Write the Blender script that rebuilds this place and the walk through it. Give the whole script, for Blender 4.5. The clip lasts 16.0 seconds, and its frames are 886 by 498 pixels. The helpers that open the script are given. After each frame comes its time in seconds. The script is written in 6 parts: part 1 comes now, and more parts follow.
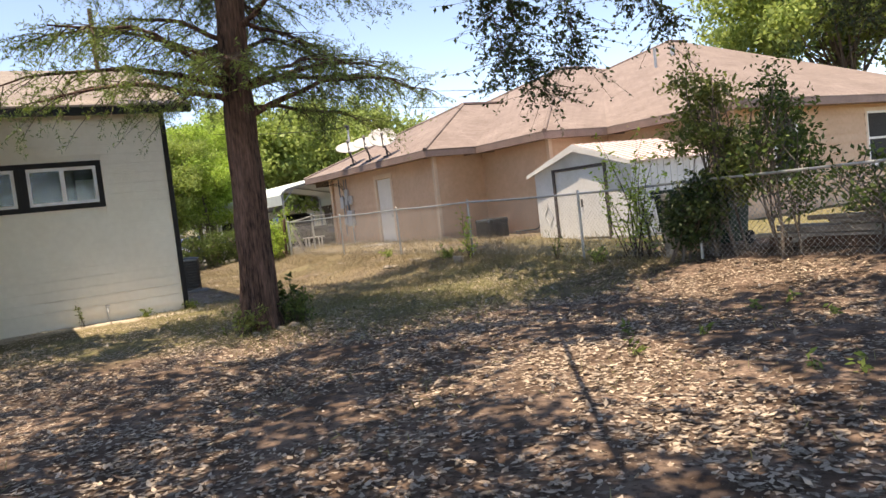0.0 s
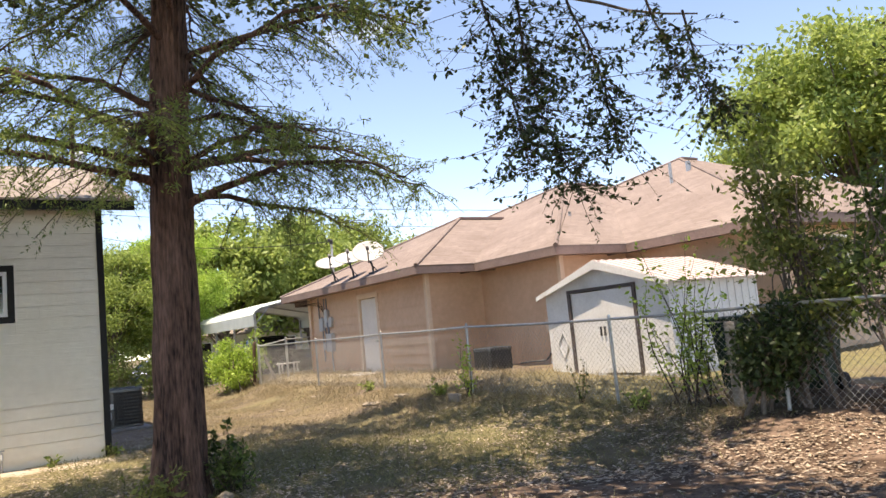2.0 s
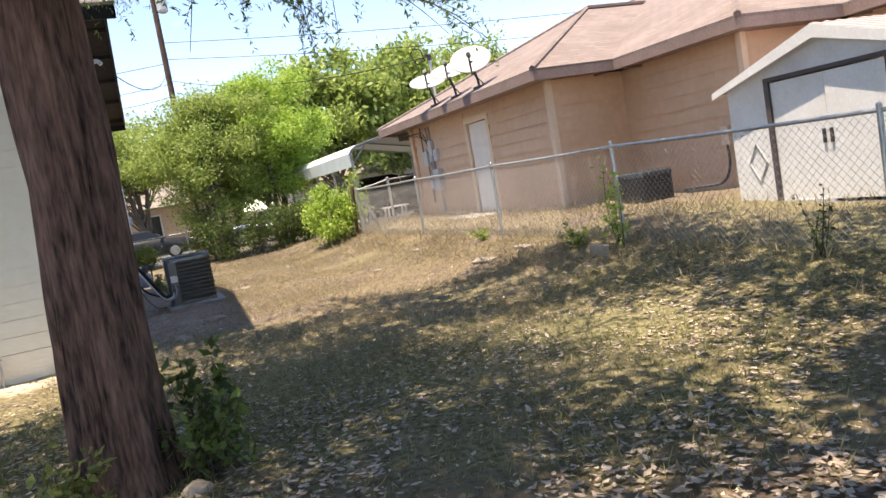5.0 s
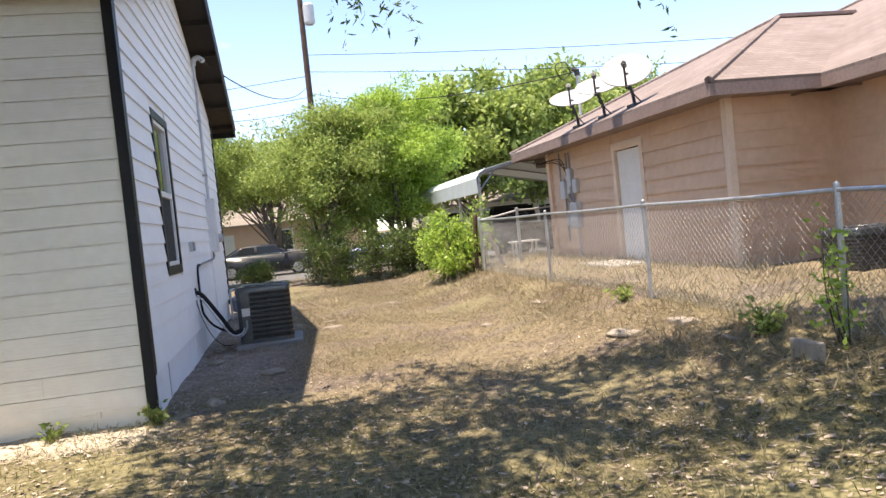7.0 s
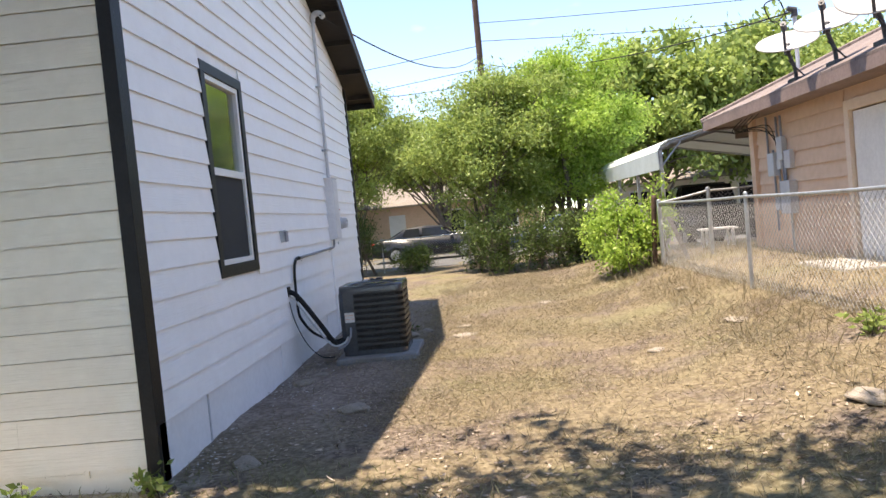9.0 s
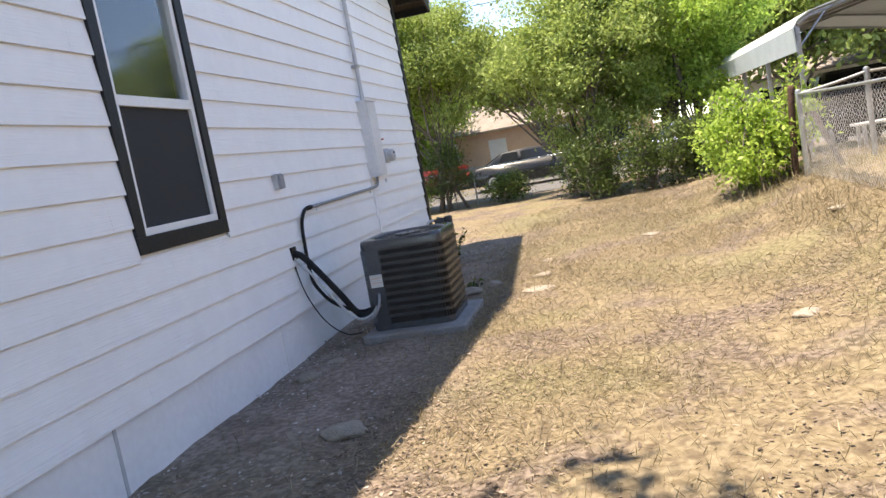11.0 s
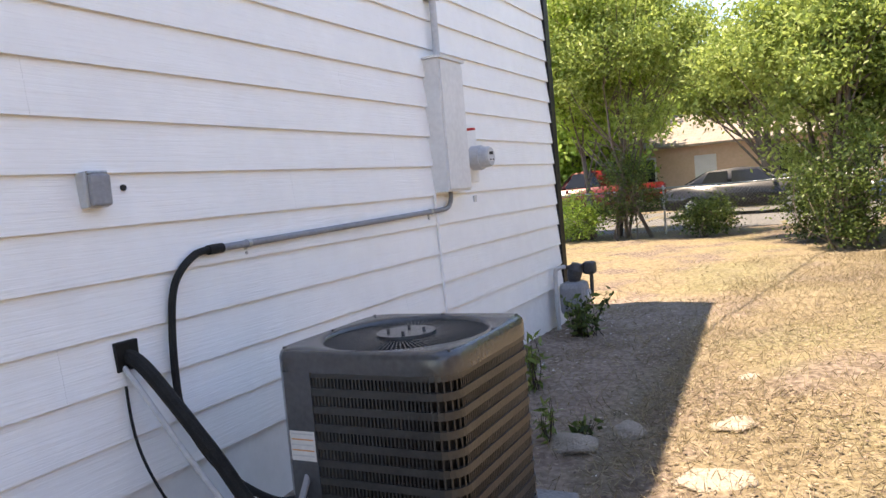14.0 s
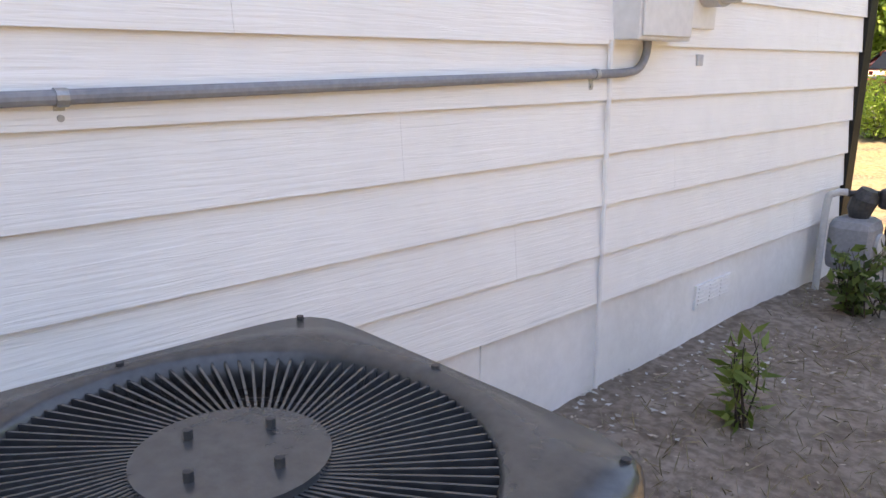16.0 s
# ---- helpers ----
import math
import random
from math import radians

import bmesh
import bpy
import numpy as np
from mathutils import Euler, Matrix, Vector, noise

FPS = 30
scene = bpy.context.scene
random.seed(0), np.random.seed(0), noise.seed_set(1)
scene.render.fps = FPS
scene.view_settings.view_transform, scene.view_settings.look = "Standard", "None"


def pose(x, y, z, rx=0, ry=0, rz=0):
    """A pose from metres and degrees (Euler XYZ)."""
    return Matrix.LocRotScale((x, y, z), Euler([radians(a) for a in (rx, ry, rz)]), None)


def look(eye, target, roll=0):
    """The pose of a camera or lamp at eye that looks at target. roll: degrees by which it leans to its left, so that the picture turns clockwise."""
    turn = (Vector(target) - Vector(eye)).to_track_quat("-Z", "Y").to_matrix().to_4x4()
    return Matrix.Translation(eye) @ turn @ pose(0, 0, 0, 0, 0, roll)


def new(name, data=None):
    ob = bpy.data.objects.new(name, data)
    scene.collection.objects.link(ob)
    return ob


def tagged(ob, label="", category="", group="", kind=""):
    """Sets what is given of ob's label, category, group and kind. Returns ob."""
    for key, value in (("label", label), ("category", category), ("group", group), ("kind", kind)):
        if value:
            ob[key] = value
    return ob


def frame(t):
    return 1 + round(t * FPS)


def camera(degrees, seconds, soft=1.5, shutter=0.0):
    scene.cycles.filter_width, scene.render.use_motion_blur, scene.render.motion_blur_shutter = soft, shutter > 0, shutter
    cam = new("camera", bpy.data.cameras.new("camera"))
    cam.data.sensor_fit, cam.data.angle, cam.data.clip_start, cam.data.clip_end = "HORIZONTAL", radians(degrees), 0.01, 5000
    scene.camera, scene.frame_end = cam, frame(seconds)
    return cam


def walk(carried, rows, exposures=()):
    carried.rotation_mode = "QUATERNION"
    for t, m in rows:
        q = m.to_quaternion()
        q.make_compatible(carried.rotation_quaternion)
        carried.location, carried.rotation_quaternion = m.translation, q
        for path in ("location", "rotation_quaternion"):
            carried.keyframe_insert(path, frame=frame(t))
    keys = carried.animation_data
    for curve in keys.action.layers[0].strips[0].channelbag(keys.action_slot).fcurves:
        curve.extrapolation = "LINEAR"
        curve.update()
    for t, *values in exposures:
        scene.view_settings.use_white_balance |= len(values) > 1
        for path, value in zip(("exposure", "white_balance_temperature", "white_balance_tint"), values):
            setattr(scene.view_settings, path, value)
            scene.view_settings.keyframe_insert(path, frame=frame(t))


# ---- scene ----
cam = camera(61.2, 16.0)
METRES, EYE, TILT, LEAN, TURN = 22.1, 1.5, 0.0, 0.0, -31.4
ROWS = [
    (0.0, 0.0, 0.0, 0.0, -0.37, -3.21, 6.56),
    (0.5, 0.0026, 0.0307, 0.001, -2.28, -1.22, 9.06),
    (1.0, -0.0004, 0.065, -0.0001, -6.94, -1.57, 4.43),
    (1.5, -0.0001, 0.0985, -0.0027, -8.42, -0.65, 6.97),
    (2.0, -0.0029, 0.1303, 0.0012, -1.21, 6.19, 5.4),
    (2.5, -0.0015, 0.1599, 0.0001, -6.9, 1.91, 6.51),
    (3.0, -0.0006, 0.1897, 0.0031, 2.38, -1.36, 5.33),
    (3.5, -0.0041, 0.2205, 0.0029, 4.14, -6.21, 4.34),
    (4.0, -0.0029, 0.2544, 0.0012, 5.24, -6.5, 6.69),
    (6.5, -0.0089, 0.4173, 0.0041, 15.87, -2.42, 8.28),
    (7.0, -0.0138, 0.4483, 0.0047, 19.65, -2.02, 5.87),
    (7.5, -0.0172, 0.4793, 0.003, 20.01, -3.35, 7.34),
    (8.0, -0.0238, 0.5102, 0.005, 24.3, -3.76, 7.43),
    (8.5, -0.0312, 0.5382, 0.0052, 27.55, -4.22, 7.33),
    (9.0, -0.0386, 0.5694, 0.0068, 33.95, -2.26, 5.48),
    (9.5, -0.0473, 0.5961, 0.0072, 36.99, -3.55, 5.98),
    (10.0, -0.0529, 0.6233, 0.0042, 38.74, -5.59, 7.18),
    (12.5, -0.1265, 0.7619, 0.0023, 49.45, -6.65, 10.55),
    (13.0, -0.1487, 0.788, 0.0023, 50.58, -3.61, 7.4),
    (13.5, -0.1686, 0.814, -0.0008, 51.26, -4.1, 7.56),
    (14.0, -0.1916, 0.8382, 0.0, 58.29, -4.33, 5.13),
    (14.5, -0.2144, 0.8595, -0.0011, 58.71, -7.28, 6.6),
    (15.0, -0.2352, 0.8805, -0.0005, 66.8, -9.45, 5.6),
    (15.5, -0.258, 0.8954, -0.0018, 70.35, -11.12, 3.48),
    (16.0, -0.2757, 0.9081, -0.0032, 77.92, -14.4, -0.54),
]
# seconds, stops, kelvin, tint
EXPOSURES = [(0.0, 1.54, 8600, 14), (4.0, 1.78, 8200, 14), (8.0, 1.82, 7600, 14), (10.0, 1.92, 7800, 13), (12.5, 2.12, 8000, 15), (14.5, 2.34, 8900, 16), (16.0, 2.66, 9900, 17)]
walk(cam, [(t, pose(0, 0, EYE, TILT, LEAN, TURN) @ pose(METRES * x, METRES * y, METRES * z, 90 + pitch, roll, yaw)) for t, x, y, z, yaw, pitch, roll in ROWS], exposures=EXPOSURES)

# ---- light ----
SUN = Vector((-0.85, -0.3, 4.1)).normalized()
world = bpy.data.worlds.new("sky")
scene.world = world
world.use_nodes = True
wn, wl = world.node_tree.nodes, world.node_tree.links
sky = wn.new("ShaderNodeTexSky")
sky.sky_type = "NISHITA"
sky.sun_disc = False
sky.sun_elevation = math.asin(SUN.z)
sky.sun_rotation = math.atan2(SUN.x, SUN.y)
sky.air_density, sky.dust_density, sky.ozone_density = 0.6, 0.04, 2.0
bg = wn["Background"]
bg.inputs["Strength"].default_value = 0.14
cloud_co = wn.new("ShaderNodeTexCoord")
cloud_map = wn.new("ShaderNodeMapping")
cloud_map.inputs["Scale"].default_value = (1.0, 1.0, 2.6)
cloud = wn.new("ShaderNodeTexNoise")
cloud.inputs["Scale"].default_value, cloud.inputs["Detail"].default_value = 2.6, 7
cloud_ramp = wn.new("ShaderNodeMapRange")
cloud_ramp.inputs[1].default_value, cloud_ramp.inputs[2].default_value = 0.63, 0.85
cloud_mix = wn.new("ShaderNodeMixRGB")
cloud_mix.inputs[2].default_value = (5.5, 5.6, 5.8, 1)
wl.new(cloud_co.outputs["Generated"], cloud_map.inputs[0])
wl.new(cloud_map.outputs[0], cloud.inputs["Vector"])
wl.new(cloud.outputs[0], cloud_ramp.inputs[0])
wl.new(cloud_ramp.outputs[0], cloud_mix.inputs[0])
wl.new(sky.outputs[0], cloud_mix.inputs[1])
wl.new(cloud_mix.outputs[0], bg.inputs["Color"])
sun_data = bpy.data.lights.new("sun", "SUN")
sun_data.energy, sun_data.angle, sun_data.color = 3.2, radians(0.53), (1.0, 0.95, 0.87)
sun = new("sun", sun_data)
sun.matrix_basis = look(SUN * 60, (0, 0, 0))


# ---- materials ----
def mat(name, a, b, scale=6.0, rough=0.7, bump=0.2, metal=0.0, stretch=(1, 1, 1), fine=8.0, dirt=None, spec=0.3, coat=0.0):
    """Two colours mixed by noise at two sizes, with a matching relief."""
    m = bpy.data.materials.new(name)
    m.use_nodes = True
    n, l = m.node_tree.nodes, m.node_tree.links
    p = n["Principled BSDF"]
    co, mp = n.new("ShaderNodeTexCoord"), n.new("ShaderNodeMapping")
    mp.inputs["Scale"].default_value = stretch
    l.new(co.outputs["Object"], mp.inputs[0])
    n1, n2 = n.new("ShaderNodeTexNoise"), n.new("ShaderNodeTexNoise")
    n1.inputs["Scale"].default_value, n1.inputs["Detail"].default_value = scale, 5
    n2.inputs["Scale"].default_value, n2.inputs["Detail"].default_value = scale * fine, 4
    for q in (n1, n2):
        l.new(mp.outputs[0], q.inputs["Vector"])
    mixf = n.new("ShaderNodeMath")
    mixf.operation = "MULTIPLY_ADD"
    mixf.inputs[1].default_value, mixf.inputs[2].default_value = 0.5, 0.0
    add = n.new("ShaderNodeMath")
    add.operation = "ADD"
    l.new(n1.outputs[0], add.inputs[0])
    l.new(n2.outputs[0], add.inputs[1])
    l.new(add.outputs[0], mixf.inputs[0])
    r = n.new("ShaderNodeMapRange")
    r.inputs[1].default_value, r.inputs[2].default_value = 0.36, 0.64
    l.new(mixf.outputs[0], r.inputs[0])
    c = n.new("ShaderNodeMixRGB")
    c.inputs[1].default_value, c.inputs[2].default_value = (*a, 1), (*b, 1)
    l.new(r.outputs[0], c.inputs[0])
    out = c.outputs[0]
    if dirt:
        n3 = n.new("ShaderNodeTexNoise")
        n3.inputs["Scale"].default_value, n3.inputs["Detail"].default_value = scale * 0.35, 6
        l.new(co.outputs["Object"], n3.inputs["Vector"])
        r3 = n.new("ShaderNodeMapRange")
        r3.inputs[1].default_value, r3.inputs[2].default_value, r3.inputs[4].default_value = 0.55, 0.75, dirt[3]
        l.new(n3.outputs[0], r3.inputs[0])
        c3 = n.new("ShaderNodeMixRGB")
        c3.inputs[2].default_value = (*dirt[:3], 1)
        l.new(r3.outputs[0], c3.inputs[0])
        l.new(out, c3.inputs[1])
        out = c3.outputs[0]
    l.new(out, p.inputs["Base Color"])
    p.inputs["Roughness"].default_value, p.inputs["Metallic"].default_value = rough, metal
    p.inputs["Specular IOR Level"].default_value = spec
    p.inputs["Coat Weight"].default_value = coat
    if bump:
        bp = n.new("ShaderNodeBump")
        bp.inputs["Strength"].default_value, bp.inputs["Distance"].default_value = bump, 0.02
        l.new(n2.outputs[0], bp.inputs["Height"])
        l.new(bp.outputs[0], p.inputs["Normal"])
    return m


def leaf_mat(name, a, b, glow=0.35, rough=0.5):
    """Leaves: each island takes its own shade, and some light passes through."""
    m = bpy.data.materials.new(name)
    m.use_nodes = True
    n, l = m.node_tree.nodes, m.node_tree.links
    p = n["Principled BSDF"]
    g = n.new("ShaderNodeNewGeometry")
    c = n.new("ShaderNodeMixRGB")
    c.inputs[1].default_value, c.inputs[2].default_value = (*a, 1), (*b, 1)
    l.new(g.outputs["Random Per Island"], c.inputs[0])
    l.new(c.outputs[0], p.inputs["Base Color"])
    p.inputs["Roughness"].default_value = rough
    p.inputs["Specular IOR Level"].default_value = 0.35
    t = n.new("ShaderNodeBsdfTranslucent")
    l.new(c.outputs[0], t.inputs["Color"])
    mx = n.new("ShaderNodeMixShader")
    mx.inputs[0].default_value = glow
    l.new(p.outputs[0], mx.inputs[1])
    l.new(t.outputs[0], mx.inputs[2])
    l.new(mx.outputs[0], n["Material Output"].inputs["Surface"])
    return m


def board_mat(name, a, b, rough=0.6):
    """Painted fibre-cement board: wood-grain relief along the board, faint change from board to board."""
    m = mat(name, a, b, 1.4, rough, 0.0, 0, (1, 1, 1), 6)
    n, l = m.node_tree.nodes, m.node_tree.links
    co, mp = n.new("ShaderNodeTexCoord"), n.new("ShaderNodeMapping")
    mp.inputs["Scale"].default_value = (3.5, 3.5, 85)
    w = n.new("ShaderNodeTexNoise")
    w.inputs["Scale"].default_value, w.inputs["Detail"].default_value, w.inputs["Distortion"].default_value = 1.0, 3, 0.6
    l.new(co.outputs["Object"], mp.inputs[0])
    l.new(mp.outputs[0], w.inputs["Vector"])
    bp = n.new("ShaderNodeBump")
    bp.inputs["Strength"].default_value, bp.inputs["Distance"].default_value = 0.5, 0.008
    l.new(w.outputs[0], bp.inputs["Height"])
    l.new(bp.outputs[0], n["Principled BSDF"].inputs["Normal"])
    return m


def shingle_mat(name, a, b, along):
    """Asphalt shingles: staggered tabs in courses, grit and streaks."""
    m = mat(name, a, b, 1.1, 0.9, 0.35, 0, (1, 1, 1), 30)
    n, l = m.node_tree.nodes, m.node_tree.links
    p = n["Principled BSDF"]
    co, mp = n.new("ShaderNodeTexCoord"), n.new("ShaderNodeMapping")
    mp.inputs["Rotation"].default_value = (0, 0, radians(90) if along == "y" else 0)
    l.new(co.outputs["Object"], mp.inputs[0])
    br = n.new("ShaderNodeTexBrick")
    br.inputs["Scale"].default_value = 1.0
    br.inputs["Brick Width"].default_value, br.inputs["Row Height"].default_value = 0.3, 0.135
    br.inputs["Mortar Size"].default_value, br.inputs["Bias"].default_value = 0.008, 0.0
    br.inputs["Color1"].default_value, br.inputs["Color2"].default_value, br.inputs["Mortar"].default_value = (1, 1, 1, 1), (0.8, 0.78, 0.76, 1), (0.5, 0.47, 0.45, 1)
    l.new(mp.outputs[0], br.inputs["Vector"])
    mul = n.new("ShaderNodeMixRGB")
    mul.blend_type, mul.inputs[0].default_value = "MULTIPLY", 0.8
    old = p.inputs["Base Color"].links[0].from_socket
    l.new(old, mul.inputs[1])
    l.new(br.outputs["Color"], mul.inputs[2])
    l.new(mul.outputs[0], p.inputs["Base Color"])
    return m


def glass_mat(name, tint, rough=0.03):
    m = bpy.data.materials.new(name)
    m.use_nodes = True
    p = m.node_tree.nodes["Principled BSDF"]
    p.inputs["Base Color"].default_value = (*tint, 1)
    p.inputs["Roughness"].default_value, p.inputs["Transmission Weight"].default_value, p.inputs["IOR"].default_value = rough, 1.0, 1.5
    return m


WHITE = board_mat("white_board", (0.86, 0.86, 0.86), (0.91, 0.91, 0.91))
CREAM = board_mat("cream_board", (0.78, 0.73, 0.62), (0.85, 0.80, 0.69))
TAN = board_mat("tan_board", (0.63, 0.435, 0.305), (0.72, 0.51, 0.37), 0.75)
TAN_TRIM = mat("tan_trim", (0.70, 0.55, 0.43), (0.78, 0.63, 0.50), 5, 0.7, 0.1)
SKIRT = mat("white_skirting", (0.81, 0.81, 0.82), (0.88, 0.88, 0.89), 2.5, 0.65, 0.12, dirt=(0.45, 0.42, 0.38, 0.35))
BLACK = mat("black_trim_paint", (0.006, 0.006, 0.006), (0.012, 0.011, 0.011), 6, 0.5, 0.1)
SOFFIT = mat("black_soffit", (0.015, 0.012, 0.010), (0.035, 0.028, 0.022), 6, 0.7, 0.2, 0, (1, 6, 1))
FASCIA = mat("brown_fascia", (0.20, 0.145, 0.13), (0.27, 0.20, 0.18), 3, 0.7, 0.15, dirt=(0.10, 0.08, 0.07, 0.5))
SHINGLE_Y = shingle_mat("red_shingle_y", (0.20, 0.158, 0.146), (0.275, 0.225, 0.208), "y")
SHINGLE_X = shingle_mat("red_shingle_x", (0.20, 0.158, 0.146), (0.275, 0.225, 0.208), "x")
OWN_SHINGLE = shingle_mat("grey_shingle", (0.225, 0.195, 0.175), (0.31, 0.27, 0.245), "x")
DOOR = mat("white_door_paint", (0.70, 0.68, 0.66), (0.80, 0.78, 0.76), 3, 0.5, 0.05, dirt=(0.45, 0.40, 0.36, 0.3))
VINYL = mat("white_vinyl", (0.78, 0.78, 0.78), (0.84, 0.84, 0.84), 5, 0.35, 0.0)
TRIM_DARK = mat("charcoal_trim", (0.012, 0.012, 0.014), (0.022, 0.022, 0.024), 6, 0.5, 0.1)
GLASS = glass_mat("window_glass", (0.9, 0.95, 0.95))
# near-black: unlit room shade as colour for the added box; also small dark fittings
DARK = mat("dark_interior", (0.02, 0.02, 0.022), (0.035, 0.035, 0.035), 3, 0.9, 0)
SCREEN = mat("insect_screen", (0.028, 0.03, 0.032), (0.05, 0.052, 0.055), 60, 0.8, 0.3)
GALV = mat("galvanised_steel", (0.36, 0.37, 0.38), (0.52, 0.53, 0.54), 9, 0.45, 0.1, 0.75, dirt=(0.22, 0.19, 0.16, 0.5))
WIRE = mat("chain_link_wire", (0.30, 0.30, 0.30), (0.45, 0.45, 0.45), 5, 0.5, 0.0, 0.6)
GREY_PVC = mat("grey_conduit", (0.22, 0.23, 0.26), (0.30, 0.31, 0.34), 6, 0.5, 0.05)
GREY_BOX = mat("grey_enclosure", (0.45, 0.46, 0.48), (0.55, 0.56, 0.58), 5, 0.5, 0.05)
AC_PAINT = mat("unit_grey_paint", (0.04, 0.043, 0.048), (0.064, 0.067, 0.073), 5, 0.25, 0.06, 0.0, dirt=(0.10, 0.098, 0.095, 0.2), spec=0.8)
AC_BAND = mat("unit_band", (0.028, 0.027, 0.027), (0.05, 0.048, 0.046), 6, 0.42, 0.1, spec=0.5)
AC_COIL = mat("coil_fins", (0.012, 0.010, 0.009), (0.03, 0.024, 0.02), 40, 0.6, 0.3, 0.3)
RUBBER = mat("black_rubber", (0.010, 0.010, 0.011), (0.022, 0.022, 0.022), 20, 0.75, 0.3)
CONCRETE = mat("concrete", (0.30, 0.29, 0.28), (0.42, 0.40, 0.38), 5, 0.9, 0.5, dirt=(0.2, 0.17, 0.14, 0.5))
PAD = mat("pad_composite", (0.20, 0.20, 0.205), (0.29, 0.285, 0.28), 7, 0.85, 0.4, dirt=(0.22, 0.18, 0.14, 0.5))
LIMESTONE = mat("pale_stone", (0.24, 0.205, 0.165), (0.36, 0.31, 0.26), 9, 0.9, 0.6)
LABEL = mat("label_paper", (0.62, 0.61, 0.60), (0.72, 0.71, 0.70), 8, 0.5, 0)
ORANGE = mat("label_orange", (0.62, 0.28, 0.12), (0.68, 0.33, 0.15), 8, 0.5, 0)
RED = mat("red_plastic", (0.55, 0.02, 0.02), (0.6, 0.03, 0.03), 8, 0.4, 0)
SHED = mat("white_sheet_metal", (0.66, 0.66, 0.67), (0.76, 0.76, 0.77), 3, 0.45, 0.05, 0.0, dirt=(0.4, 0.36, 0.33, 0.35))
SHED_TRIM = mat("dark_shed_trim", (0.075, 0.06, 0.06), (0.12, 0.10, 0.10), 4, 0.6, 0.1)
SHED_ROOF = mat("pink_metal_roof", (0.52, 0.42, 0.41), (0.62, 0.53, 0.52), 3, 0.5, 0.1, 0.1, dirt=(0.32, 0.2, 0.17, 0.5))
CARPORT = mat("pale_green_metal", (0.58, 0.64, 0.63), (0.68, 0.74, 0.73), 3, 0.4, 0.05, 0.1)
DISH = mat("dish_paint", (0.34, 0.335, 0.335), (0.43, 0.425, 0.425), 4, 0.5, 0.05, dirt=(0.35, 0.33, 0.31, 0.3))
DARK_METAL = mat("dark_metal", (0.05, 0.05, 0.055), (0.09, 0.09, 0.095), 8, 0.5, 0.1, 0.4)
BARK = mat("reddish_bark", (0.014, 0.0075, 0.006), (0.20, 0.118, 0.09), 6, 0.95, 1.0, 0, (1, 1, 0.16), 7)
BARK_GREY = mat("grey_bark", (0.10, 0.075, 0.06), (0.22, 0.18, 0.15), 8, 0.95, 0.8, 0, (1, 1, 0.3))
TWIG = mat("twig_bark", (0.045, 0.032, 0.026), (0.10, 0.075, 0.06), 20, 0.9, 0.3)
WOOD_GREY = mat("weathered_lumber", (0.17, 0.145, 0.125), (0.33, 0.30, 0.27), 4, 0.9, 0.5, 0, (1, 0.1, 1), 8)
WOOD_DARK = mat("rotten_lumber", (0.06, 0.035, 0.025), (0.13, 0.08, 0.06), 4, 0.9, 0.5)
BIN = mat("green_bin_plastic", (0.012, 0.03, 0.02), (0.02, 0.045, 0.03), 5, 0.5, 0.1)
ASPHALT = mat("asphalt", (0.10, 0.098, 0.095), (0.16, 0.155, 0.15), 12, 0.9, 0.3)
L_CYPRESS = leaf_mat("cypress_needles", (0.10, 0.15, 0.035), (0.22, 0.29, 0.08), 0.4)
L_OAK = leaf_mat("dark_oak_leaves", (0.025, 0.042, 0.016), (0.065, 0.10, 0.03), 0.25)
L_BRIGHT = leaf_mat("bright_leaves", (0.20, 0.33, 0.04), (0.48, 0.62, 0.14), 0.5)
L_MID = leaf_mat("mid_green_leaves", (0.17, 0.24, 0.05), (0.42, 0.51, 0.16), 0.5)
L_DARK = leaf_mat("shrub_leaves", (0.03, 0.052, 0.014), (0.155, 0.22, 0.055), 0.38)
L_YELLOW = leaf_mat("olive_shrub_leaves", (0.085, 0.115, 0.028), (0.27, 0.30, 0.09), 0.45)
L_DRY = leaf_mat("dry_fallen_leaves", (0.07, 0.045, 0.03), (0.60, 0.49, 0.39), 0.1, 0.6)
L_BROWN = leaf_mat("brown_leaf_bits", (0.06, 0.04, 0.028), (0.34, 0.26, 0.19), 0.1, 0.7)
L_STRAW = leaf_mat("dry_grass_blades", (0.16, 0.128, 0.075), (0.41, 0.345, 0.22), 0.4)
L_GRASS = leaf_mat("green_grass_blades", (0.11, 0.12, 0.04), (0.34, 0.31, 0.15), 0.35)
L_WEED = leaf_mat("fresh_weed_leaves", (0.11, 0.165, 0.035), (0.23, 0.30, 0.08), 0.45)


